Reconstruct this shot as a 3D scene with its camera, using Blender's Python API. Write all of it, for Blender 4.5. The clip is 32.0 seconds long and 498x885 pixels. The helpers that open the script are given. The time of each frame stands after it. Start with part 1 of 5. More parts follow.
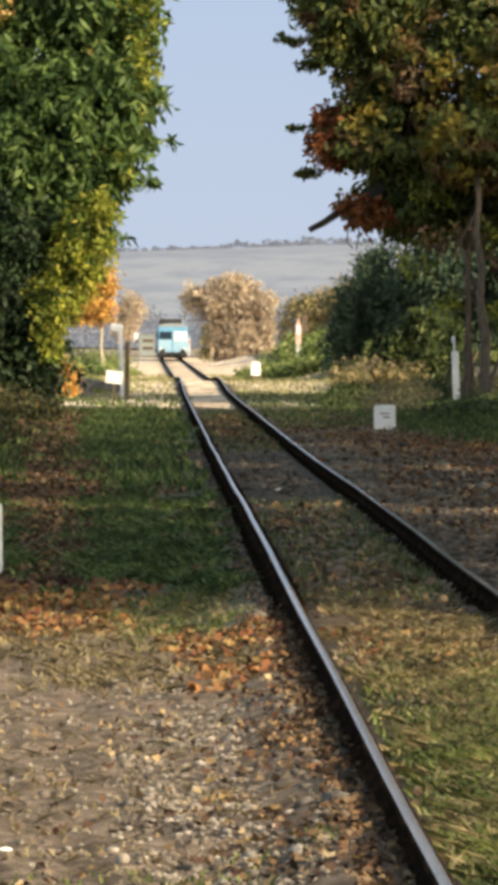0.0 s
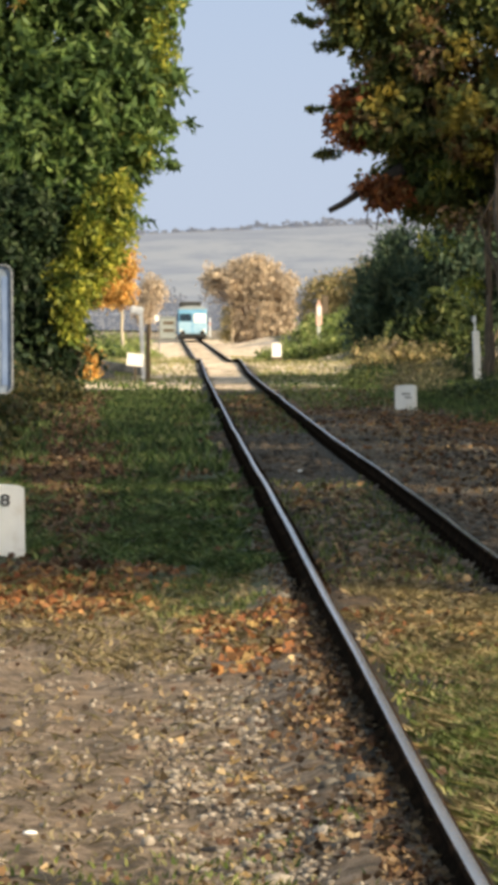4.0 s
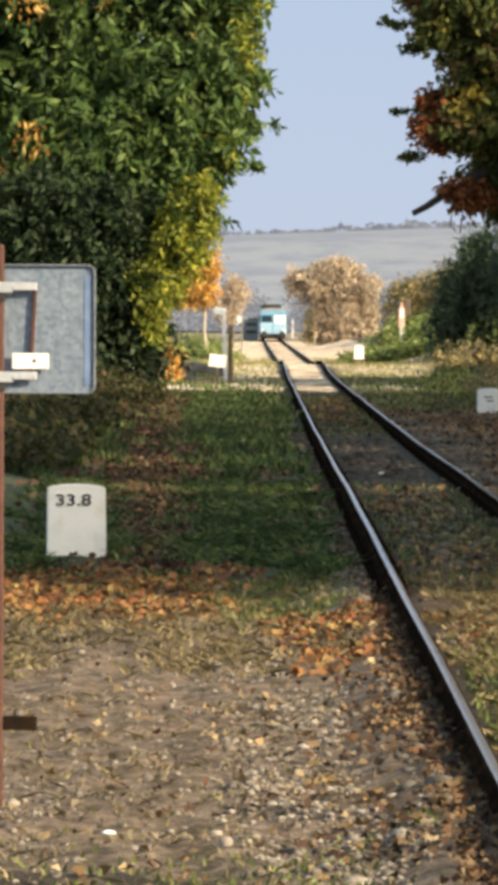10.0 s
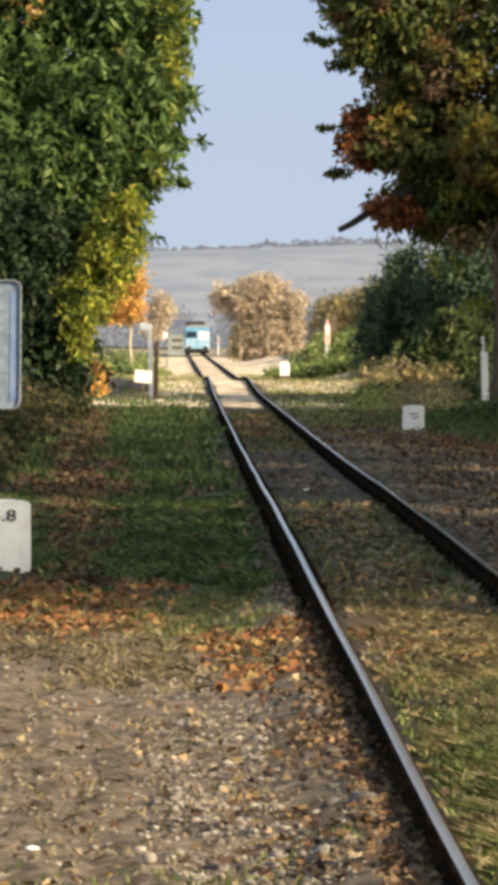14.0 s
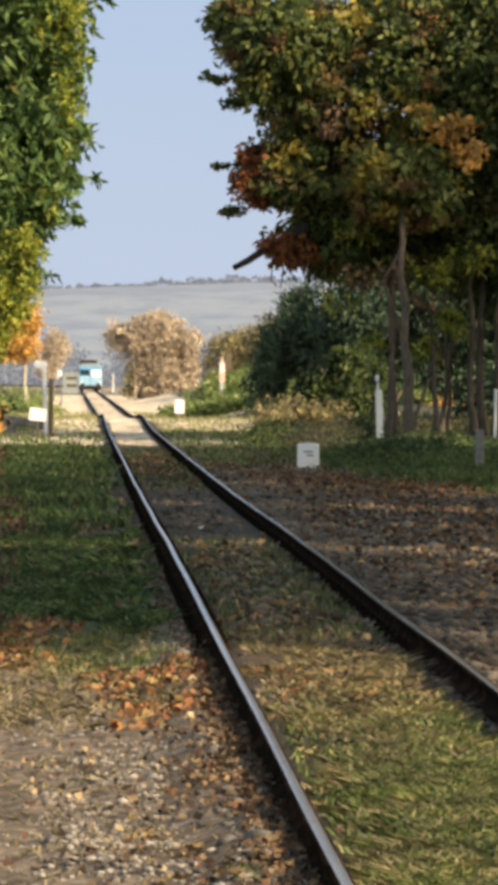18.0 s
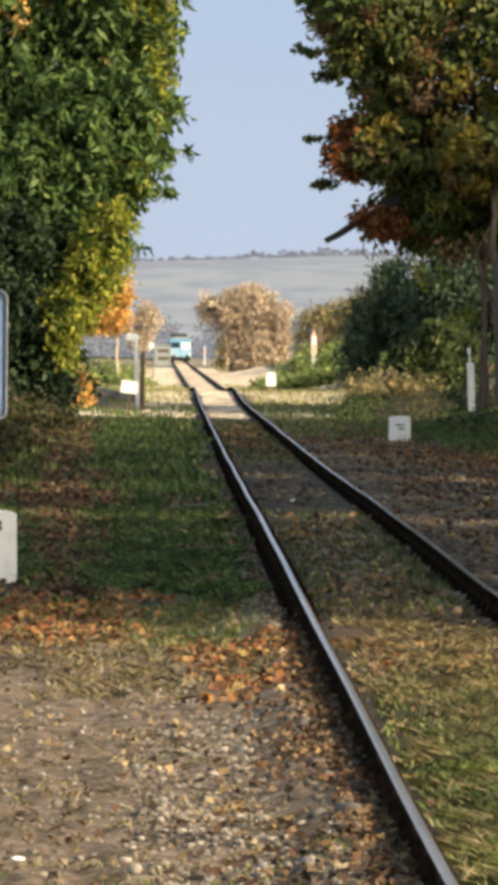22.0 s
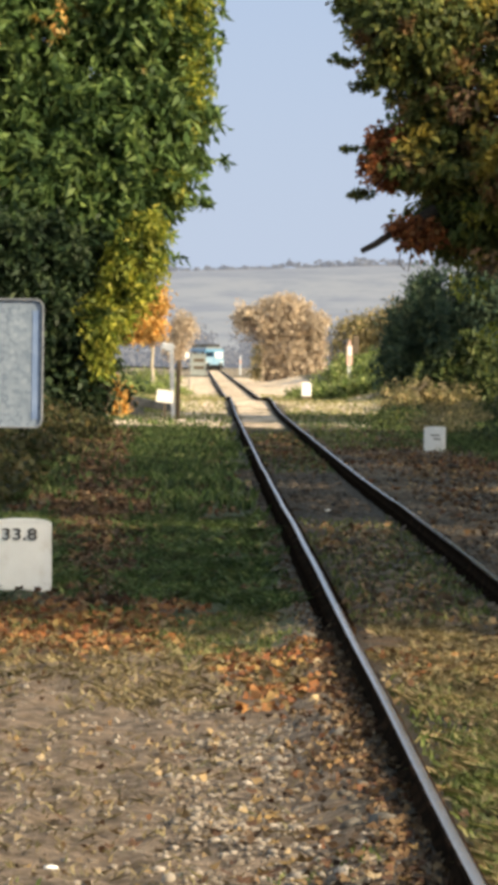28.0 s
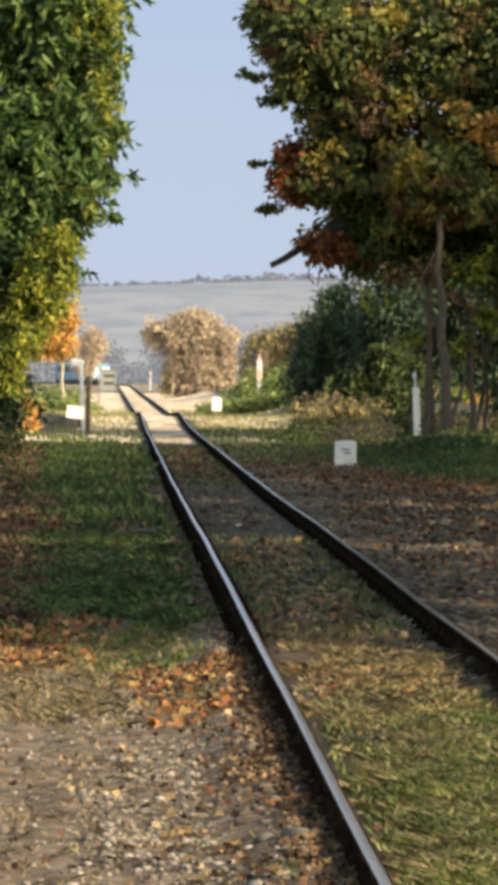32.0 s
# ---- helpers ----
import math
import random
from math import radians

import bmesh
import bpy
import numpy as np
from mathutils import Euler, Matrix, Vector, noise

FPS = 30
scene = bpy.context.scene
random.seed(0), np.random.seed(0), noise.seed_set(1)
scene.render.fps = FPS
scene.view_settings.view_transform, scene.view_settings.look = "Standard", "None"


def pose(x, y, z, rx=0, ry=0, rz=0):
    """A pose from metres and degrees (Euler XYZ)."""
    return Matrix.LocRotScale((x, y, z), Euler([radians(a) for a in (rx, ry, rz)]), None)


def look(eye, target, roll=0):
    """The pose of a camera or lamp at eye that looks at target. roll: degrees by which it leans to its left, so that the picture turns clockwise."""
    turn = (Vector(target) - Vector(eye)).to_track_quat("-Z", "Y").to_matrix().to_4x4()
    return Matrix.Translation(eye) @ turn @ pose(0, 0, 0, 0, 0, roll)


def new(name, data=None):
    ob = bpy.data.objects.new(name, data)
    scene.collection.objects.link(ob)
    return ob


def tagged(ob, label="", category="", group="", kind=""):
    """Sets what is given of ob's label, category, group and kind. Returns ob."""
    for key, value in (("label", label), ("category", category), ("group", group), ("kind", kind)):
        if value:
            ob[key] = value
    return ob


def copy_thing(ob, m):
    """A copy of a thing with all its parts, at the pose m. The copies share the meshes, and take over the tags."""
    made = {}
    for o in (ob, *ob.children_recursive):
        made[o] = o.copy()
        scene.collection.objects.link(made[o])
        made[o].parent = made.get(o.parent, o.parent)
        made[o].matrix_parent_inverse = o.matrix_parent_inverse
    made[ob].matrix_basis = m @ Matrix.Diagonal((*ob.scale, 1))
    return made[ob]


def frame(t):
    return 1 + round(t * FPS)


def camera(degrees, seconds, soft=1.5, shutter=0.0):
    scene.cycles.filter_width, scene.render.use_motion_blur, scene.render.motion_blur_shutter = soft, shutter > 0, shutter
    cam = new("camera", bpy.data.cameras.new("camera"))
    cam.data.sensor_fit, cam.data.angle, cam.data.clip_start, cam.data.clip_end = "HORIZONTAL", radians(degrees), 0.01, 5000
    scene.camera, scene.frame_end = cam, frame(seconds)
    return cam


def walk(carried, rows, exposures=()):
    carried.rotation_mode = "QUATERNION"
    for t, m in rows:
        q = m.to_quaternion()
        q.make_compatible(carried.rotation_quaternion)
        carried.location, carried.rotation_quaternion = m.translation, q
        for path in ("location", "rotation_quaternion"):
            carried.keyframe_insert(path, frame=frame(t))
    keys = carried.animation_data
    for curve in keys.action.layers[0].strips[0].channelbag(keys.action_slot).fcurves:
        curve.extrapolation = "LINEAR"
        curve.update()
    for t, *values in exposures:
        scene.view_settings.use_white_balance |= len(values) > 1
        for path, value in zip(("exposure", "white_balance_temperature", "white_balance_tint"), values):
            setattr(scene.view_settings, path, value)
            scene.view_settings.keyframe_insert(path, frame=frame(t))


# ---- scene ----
EYE = 2.09
cam = camera(6.0, 32.0, soft=6.0)
ROWS = [
    (0.0, -0.000, -1.305, -0.22),
    (0.5, -0.210, -1.230, -0.07),
    (1.0, -0.175, -1.130, -0.09),
    (1.5, -0.202, -1.065, -0.02),
    (2.0, -0.366, -1.259, 0.06),
    (2.5, -0.246, -1.230, 0.02),
    (4.5, 0.361, -1.697, 0.25),
    (5.0, 0.356, -1.811, 0.10),
    (5.5, 0.193, -1.797, 0.12),
    (6.0, 0.045, -2.191, 0.11),
    (6.5, -0.079, -2.301, 0.10),
    (7.0, 0.129, -2.194, 0.02),
    (7.5, 0.435, -2.097, 0.03),
    (8.0, 0.338, -2.007, 0.07),
    (8.5, 0.637, -1.902, 0.07),
    (9.0, 0.746, -1.754, -0.06),
    (9.5, 1.162, -1.621, -0.06),
    (10.0, 1.246, -1.508, -0.21),
    (10.5, 0.777, -1.408, -0.18),
    (11.0, 0.593, -1.437, -0.18),
    (11.5, 0.409, -1.510, -0.25),
    (12.0, 0.246, -1.455, -0.28),
    (12.5, 0.077, -1.392, -0.38),
    (13.0, -0.020, -1.325, -0.39),
    (13.5, 0.388, -1.315, -0.46),
    (15.5, -0.038, -1.224, -0.52),
    (16.0, -0.198, -1.166, -0.62),
    (16.5, -0.373, -1.096, -0.54),
    (17.0, -0.569, -1.012, -0.55),
    (17.5, -0.757, -0.910, -0.61),
    (18.0, -0.918, -0.843, -0.43),
    (18.5, -1.053, -0.754, -0.53),
    (19.0, -1.126, -0.881, -0.44),
    (19.5, -1.074, -1.359, -0.45),
    (20.0, -0.420, -1.281, -0.54),
    (20.5, -0.407, -1.202, -0.52),
    (21.0, -0.136, -1.120, -0.51),
    (21.5, 0.129, -1.048, -0.48),
    (22.0, 0.187, -1.179, -0.54),
    (22.5, 0.046, -1.221, -0.59),
    (23.0, 0.179, -1.396, -0.57),
    (23.5, 0.124, -1.327, -0.62),
    (24.0, 0.013, -1.273, -0.66),
    (24.5, -0.137, -1.207, -0.73),
    (25.0, -0.191, -1.253, -0.75),
    (25.5, 0.016, -1.225, -0.72),
    (27.5, -0.112, -1.119, -0.75),
    (28.0, 0.617, -1.067, -0.78),
    (28.5, 0.458, -1.049, -0.75),
    (29.0, 0.283, -0.983, -0.81),
    (29.5, 0.171, -0.913, -0.73),
    (30.0, 0.108, -0.839, -0.72),
    (30.5, -0.027, -0.752, -0.60),
    (31.0, -0.162, -0.669, -0.56),
    (31.5, -0.330, -0.719, -0.48),
    (32.0, -0.469, -0.875, -0.41),
]
walk(cam, [(t, pose(0, 0, EYE, 90 + pitch, lean, yaw)) for t, yaw, pitch, lean in ROWS], exposures=[(0.0, 1.3, 8000, 4), (32.0, 1.3, 8000, 4)])

# ---- world and sun ----
TO_SUN = Vector((0.74, -0.52, 0.47)).normalized()
world = bpy.data.worlds.new("sky")
scene.world = world
world.use_nodes = True
wn, wl = world.node_tree.nodes, world.node_tree.links
sky = wn.new("ShaderNodeTexSky")
sky.sky_type, sky.sun_disc = "NISHITA", False
sky.sun_elevation = math.asin(TO_SUN.z)
sky.sun_rotation = math.atan2(TO_SUN.x, TO_SUN.y)
sky.air_density, sky.dust_density, sky.ozone_density = 1.0, 1.2, 2.5
# a thin milky veil low over the horizon, as on a hazy autumn day
tc = wn.new("ShaderNodeTexCoord")
sep = wn.new("ShaderNodeSeparateXYZ")
wl.new(tc.outputs["Generated"], sep.inputs[0])
veil = wn.new("ShaderNodeMapRange")
veil.inputs["From Min"].default_value, veil.inputs["From Max"].default_value = 0.1, 0.55
veil.inputs["To Min"].default_value, veil.inputs["To Max"].default_value = 0.97, 0.0
wl.new(sep.outputs["Z"], veil.inputs["Value"])
tint = wn.new("ShaderNodeValToRGB")
tint.color_ramp.elements[0].position, tint.color_ramp.elements[0].color = 0.0, (1.17, 1.5, 2.32, 1)
tint.color_ramp.elements[1].position, tint.color_ramp.elements[1].color = 0.09, (0.93, 1.31, 2.28, 1)
wl.new(sep.outputs["Z"], tint.inputs[0])
mixed = wn.new("ShaderNodeMix")
mixed.data_type = "RGBA"
wl.new(veil.outputs[0], mixed.inputs["Factor"])
haze = wn.new("ShaderNodeMix")
haze.data_type, haze.blend_type = "RGBA", "MULTIPLY"
haze.inputs["Factor"].default_value, haze.inputs["B"].default_value = 1.0, (1.28, 1.05, 0.78, 1)
wl.new(sky.outputs[0], haze.inputs["A"])
wl.new(haze.outputs["Result"], mixed.inputs["A"])
wl.new(tint.outputs[0], mixed.inputs["B"])
wl.new(mixed.outputs["Result"], wn["Background"].inputs[0])
wn["Background"].inputs[1].default_value = 0.165
sun = new("sun", bpy.data.lights.new("sun", "SUN"))
sun.data.energy, sun.data.angle, sun.data.color = 3.2, radians(3.0), (1.0, 0.89, 0.74)
sun.matrix_world = look((0, 0, 0), -TO_SUN)


# ---- materials ----
def shader(name, rough=0.8, metal=0.0):
    m = bpy.data.materials.new(name)
    m.use_nodes = True
    nodes, links = m.node_tree.nodes, m.node_tree.links
    p = nodes["Principled BSDF"]
    p.inputs["Roughness"].default_value, p.inputs["Metallic"].default_value = rough, metal
    return m, nodes, links, p


def ramp(nodes, links, source, stops):
    r = nodes.new("ShaderNodeValToRGB")
    els = r.color_ramp.elements
    for i, (at, colour) in enumerate(stops):
        e = els[i] if i < 2 else els.new(at)
        e.position, e.color = at, (*colour, 1)
    links.new(source, r.inputs[0])
    return r.outputs[0]


def grain(nodes, links, scale, detail=4.0, rough=0.6, space="Object", stretch=None):
    tc = nodes.new("ShaderNodeTexCoord")
    n = nodes.new("ShaderNodeTexNoise")
    n.inputs["Scale"].default_value, n.inputs["Detail"].default_value, n.inputs["Roughness"].default_value = scale, detail, rough
    if stretch:
        mp = nodes.new("ShaderNodeMapping")
        mp.inputs["Scale"].default_value = stretch
        links.new(tc.outputs[space], mp.inputs[0])
        links.new(mp.outputs[0], n.inputs[0])
    else:
        links.new(tc.outputs[space], n.inputs[0])
    return n.outputs[0]


def mixc(nodes, links, factor, a, b, blend="MIX"):
    m = nodes.new("ShaderNodeMix")
    m.data_type, m.blend_type = "RGBA", blend
    for value, socket in ((factor, "Factor"), (a, "A"), (b, "B")):
        if isinstance(value, (int, float)):
            m.inputs[socket].default_value = value
        elif isinstance(value, tuple):
            m.inputs[socket].default_value = (*value, 1)
        else:
            links.new(value, m.inputs[socket])
    return m.outputs["Result"]


def bump(nodes, links, p, source, strength=0.4, distance=0.02):
    b = nodes.new("ShaderNodeBump")
    b.inputs["Strength"].default_value, b.inputs["Distance"].default_value = strength, distance
    links.new(source, b.inputs["Height"])
    links.new(b.outputs[0], p.inputs["Normal"])


def plain(name, dark, light, scale=6.0, rough=0.75, metal=0.0, relief=0.25, wear=None, wear_scale=2.0, stretch=None):
    """A worn surface: two tones by fine grain, and a third for larger stains."""
    m, n, l, p = shader(name, rough, metal)
    c = ramp(n, l, grain(n, l, scale, 6.0, stretch=stretch), [(0.3, dark), (0.7, light)])
    if wear:
        mask = ramp(n, l, grain(n, l, wear_scale, 5.0), [(0.52, (0, 0, 0)), (0.66, (1, 1, 1))])
        c = mixc(n, l, mask, c, wear)
    l.new(c, p.inputs["Base Color"])
    bump(n, l, p, grain(n, l, scale * 4, 5.0), relief, 0.01)
    return m


def foliage(name, tones, patch=None, spray_scale=1.5, mottle=1.0, through_light=0.38, rough=0.55):
    """Leaves: each one a tone of its own, with patches of another colour through the crown."""
    m, n, l, p = shader(name, rough)
    geo = n.new("ShaderNodeNewGeometry")
    steps = [(i / (len(tones) - 1), c) for i, c in enumerate(tones)]
    c = ramp(n, l, geo.outputs["Random Per Island"], steps)
    for k, (colour, scale, at) in enumerate(patch or []):
        mask = ramp(n, l, grain(n, l, scale, 2.0, stretch=(1, 1, 1 + 0.2 * k)), [(at, (0, 0, 0)), (at + 0.07, (1, 1, 1))])
        c = mixc(n, l, mask, c, colour)
    spray = ramp(n, l, grain(n, l, spray_scale, 3.0, 0.7), [(0.36, (0.5, 0.52, 0.55)), (0.5, (0.95, 0.95, 0.95)), (0.64, (1.4, 1.36, 1.2))])
    c = mixc(n, l, mottle, c, spray, "MULTIPLY")
    l.new(c, p.inputs["Base Color"])
    p.inputs["Specular IOR Level"].default_value = 0.25
    tr = n.new("ShaderNodeBsdfTranslucent")
    l.new(c, tr.inputs["Color"])
    mx = n.new("ShaderNodeMixShader")
    mx.inputs[0].default_value = through_light
    l.new(p.outputs[0], mx.inputs[1])
    l.new(tr.outputs[0], mx.inputs[2])
    l.new(mx.outputs[0], n["Material Output"].inputs["Surface"])
    return m


M_BARK = plain("bark", (0.06, 0.046, 0.034), (0.22, 0.175, 0.135), 3.0, 0.9, relief=0.8, stretch=(4, 4, 0.7))
M_BARK_DARK = plain("dark bark", (0.03, 0.024, 0.019), (0.13, 0.1, 0.076), 3.0, 0.9, relief=0.9, stretch=(4, 4, 0.7))
# near-black tones paint the backlit side of the bare branch
M_BARK_BACKLIT = plain("backlit bark", (0.012, 0.01, 0.009), (0.04, 0.03, 0.025), 3.0, 0.9, relief=0.9, stretch=(4, 4, 0.7))
M_BARK_PALE = plain("pale bark", (0.3, 0.26, 0.2), (0.5, 0.45, 0.37), 3.0, 0.9, relief=0.7, stretch=(4, 4, 0.7))
M_RUST = plain("rusted steel", (0.008, 0.006, 0.005), (0.026, 0.018, 0.013), 9.0, 1.0, 0.0, 0.5, (0.045, 0.026, 0.017), 3.0)
M_RUST.node_tree.nodes["Principled BSDF"].inputs["Specular IOR Level"].default_value = 0.0
M_BALLAST = plain("dark ballast stone", (0.05, 0.044, 0.038), (0.17, 0.15, 0.13), 12.0, 0.95, relief=0.5)
M_RUST_RED = plain("rust-red paint", (0.06, 0.022, 0.016), (0.125, 0.05, 0.036), 9.0, 0.7, 0.0, 0.4, (0.05, 0.022, 0.016), 4.0)
M_SLEEPER = plain("tarred timber", (0.015, 0.012, 0.01), (0.06, 0.048, 0.038), 5.0, 0.85, relief=0.6, stretch=(1, 6, 6))
M_WHITE = plain("white paint on stone", (0.82, 0.815, 0.8), (0.89, 0.885, 0.87), 7.0, 0.7, 0.0, 0.3, (0.72, 0.68, 0.62), 2.5)
M_WHITE_CLEAN = plain("white paint", (0.74, 0.74, 0.72), (0.84, 0.84, 0.83), 5.0, 0.6, 0.0, 0.1)
M_BLACK = plain("black paint", (0.012, 0.012, 0.012), (0.03, 0.03, 0.03), 9.0, 0.6, 0.0, 0.1)
M_CONCRETE = plain("grey concrete", (0.13, 0.13, 0.125), (0.27, 0.265, 0.255), 8.0, 0.9, 0.0, 0.5, (0.09, 0.09, 0.08), 2.0)
M_PALE_POST = plain("pale grey post", (0.56, 0.6, 0.66), (0.74, 0.77, 0.82), 5.0, 0.6, 0.0, 0.2)
M_TIMBER = plain("weathered timber", (0.06, 0.045, 0.032), (0.16, 0.12, 0.085), 4.0, 0.9, 0.0, 0.6, stretch=(8, 8, 0.8))
M_PINK = plain("faded red paint", (0.62, 0.36, 0.3), (0.74, 0.5, 0.44), 6.0, 0.6, 0.0, 0.1)
M_YELLOW = plain("yellow paint", (0.68, 0.46, 0.06), (0.8, 0.58, 0.12), 6.0, 0.5, 0.0, 0.1)
M_CLAMP = plain("galvanised clamp", (0.5, 0.52, 0.55), (0.7, 0.71, 0.73), 14.0, 0.45, 0.6, 0.2)
M_BLUE_FILM = plain("blue film", (0.1, 0.16, 0.3), (0.2, 0.27, 0.42), 9.0, 0.4, 0.0, 0.1)
M_GALV_RIM = plain("dull zinc edge", (0.13, 0.15, 0.18), (0.24, 0.26, 0.29), 14.0, 0.55, 0.4, 0.2)
M_CABINET = plain("grey-green sheet metal", (0.22, 0.25, 0.25), (0.32, 0.35, 0.34), 5.0, 0.6, 0.0, 0.1)


def galvanised():
    m, n, l, p = shader("galvanised sheet", 0.5, 0.35)
    tc = n.new("ShaderNodeTexCoord")
    v = n.new("ShaderNodeTexVoronoi")
    v.inputs["Scale"].default_value = 55.0
    l.new(tc.outputs["Object"], v.inputs[0])
    spangle = ramp(n, l, v.outputs["Color"], [(0.2, (0.17, 0.215, 0.28)), (0.8, (0.26, 0.31, 0.38))])
    streak = ramp(n, l, grain(n, l, 5.0, 6.0, stretch=(6, 1, 1)), [(0.35, (0.8, 0.83, 0.86)), (0.7, (1.1, 1.1, 1.1))])
    c = mixc(n, l, 1.0, spangle, streak, "MULTIPLY")
    l.new(c, p.inputs["Base Color"])
    bump(n, l, p, grain(n, l, 40.0), 0.15, 0.004)
    return m


M_GALV = galvanised()


def polished():
    m, n, l, p = shader("polished running surface", 0.3, 0.0)
    c = ramp(n, l, grain(n, l, 3.0, 6.0, stretch=(6, 0.4, 6)), [(0.3, (0.07, 0.057, 0.051)), (0.7, (0.15, 0.124, 0.112))])
    p.inputs["IOR"].default_value = 1.4
    l.new(c, p.inputs["Base Color"])
    r = n.new("ShaderNodeMapRange")
    r.inputs["To Min"].default_value, r.inputs["To Max"].default_value = 0.07, 0.24
    l.new(grain(n, l, 9.0, 5.0, stretch=(4, 0.3, 4)), r.inputs["Value"])
    l.new(r.outputs[0], p.inputs["Roughness"])
    return m


M_RAILTOP = polished()


def soil():
    """Grass, gravel, leaf litter and straw mixed by the ground's own map, over bare earth."""
    m, n, l, p = shader("ground", 0.95)
    at = n.new("ShaderNodeAttribute")
    at.attribute_name = "cover"
    sp = n.new("ShaderNodeSeparateColor")
    l.new(at.outputs["Color"], sp.inputs[0])
    fine, mid, big = grain(n, l, 22.0, 6.0, 0.7), grain(n, l, 4.0, 5.0), grain(n, l, 0.7, 4.0)
    earth = mixc(n, l, big, ramp(n, l, fine, [(0.38, (0.008, 0.006, 0.005)), (0.62, (0.1, 0.075, 0.058))]), (0.026, 0.019, 0.015))
    grass = mixc(n, l, ramp(n, l, mid, [(0.35, (0, 0, 0)), (0.7, (1, 1, 1))]),
                 ramp(n, l, fine, [(0.3, (0.018, 0.034, 0.013)), (0.7, (0.055, 0.085, 0.03))]),
                 ramp(n, l, fine, [(0.3, (0.03, 0.034, 0.014)), (0.7, (0.1, 0.1, 0.04))]))
    loose2 = grain(n, l, 14.0, 8.0, 0.8)
    grit = mixc(n, l, ramp(n, l, mid, [(0.4, (0, 0, 0)), (0.6, (1, 1, 1))]),
                ramp(n, l, loose2, [(0.36, (0.08, 0.057, 0.043)), (0.5, (0.2, 0.148, 0.113)), (0.64, (0.34, 0.268, 0.218))]),
                ramp(n, l, loose2, [(0.36, (0.09, 0.062, 0.044)), (0.64, (0.27, 0.195, 0.143))]))
    loose = grain(n, l, 9.0, 6.0, 0.75)
    blotch = ramp(n, l, grain(n, l, 5.5, 3.0, 0.6), [(0.4, (0.45, 0.42, 0.38)), (0.5, (0.95, 0.94, 0.93)), (0.6, (1.4, 1.4, 1.42))])
    grit = mixc(n, l, 0.85, grit, blotch, "MULTIPLY")
    litter = ramp(n, l, loose, [(0.32, (0.02, 0.012, 0.008)), (0.5, (0.1, 0.055, 0.03)), (0.68, (0.26, 0.15, 0.075))])
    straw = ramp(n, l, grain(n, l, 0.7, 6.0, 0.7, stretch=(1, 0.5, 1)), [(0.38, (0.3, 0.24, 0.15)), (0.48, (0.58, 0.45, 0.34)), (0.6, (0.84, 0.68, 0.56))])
    rough_edge = ramp(n, l, mid, [(0.3, (0.0, 0.0, 0.0)), (0.7, (1, 1, 1))])

    def mask(channel):
        add = n.new("ShaderNodeMath")
        add.operation = "ADD"
        l.new(channel, add.inputs[0])
        l.new(rough_edge, add.inputs[1])
        return ramp(n, l, half(add.outputs[0]), [(0.46, (0, 0, 0)), (0.58, (1, 1, 1))])

    def half(value):
        mul = n.new("ShaderNodeMath")
        mul.operation = "MULTIPLY"
        mul.inputs[1].default_value = 0.5
        l.new(value, mul.inputs[0])
        return mul.outputs[0]

    c = mixc(n, l, mask(sp.outputs[0]), earth, grass)
    c = mixc(n, l, mask(sp.outputs[1]), c, grit)
    c = mixc(n, l, mask(sp.outputs[2]), c, litter)
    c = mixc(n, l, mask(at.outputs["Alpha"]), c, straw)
    l.new(c, p.inputs["Base Color"])
    bump(n, l, p, loose2, 1.0, 0.05)
    return m


M_SOIL = soil()


def blades(name, tones):
    return foliage(name, tones, [((0.075, 0.085, 0.034), 1.3, 0.64)], through_light=0.25)


M_BLADE = blades("grass blades", [(0.026, 0.05, 0.018), (0.054, 0.095, 0.03), (0.095, 0.146, 0.05), (0.18, 0.2, 0.088)])
M_BLADE_OLIVE = blades("olive grass blades", [(0.035, 0.056, 0.019), (0.075, 0.11, 0.032), (0.13, 0.17, 0.052), (0.25, 0.23, 0.11)])
# paler grass tones with the sunlight beyond the shade put into the colour
M_BLADE_SUN = blades("pale grass blades with sunlit tone", [(0.14, 0.17, 0.055), (0.24, 0.25, 0.095), (0.34, 0.31, 0.15), (0.44, 0.38, 0.22)])
M_BLADE_DRY = blades("dry grass blades", [(0.13, 0.1, 0.05), (0.23, 0.18, 0.1), (0.36, 0.29, 0.18), (0.13, 0.13, 0.05)])
M_FALLEN = foliage("fallen leaves", [(0.045, 0.027, 0.019), (0.085, 0.053, 0.034), (0.135, 0.082, 0.048), (0.21, 0.132, 0.072), (0.2, 0.15, 0.105), (0.08, 0.047, 0.033), (0.14, 0.062, 0.036)], through_light=0.1, rough=0.75)
M_FALLEN_BRIGHT = foliage("bright fallen leaves", [(0.14, 0.052, 0.03), (0.26, 0.1, 0.045), (0.32, 0.165, 0.075), (0.19, 0.075, 0.04), (0.34, 0.235, 0.1), (0.1, 0.046, 0.03)], through_light=0.12, rough=0.75)
M_FALLEN_PALE = foliage("pale dry leaves", [(0.2, 0.145, 0.09), (0.3, 0.22, 0.14), (0.38, 0.3, 0.2)], through_light=0.1, rough=0.8)


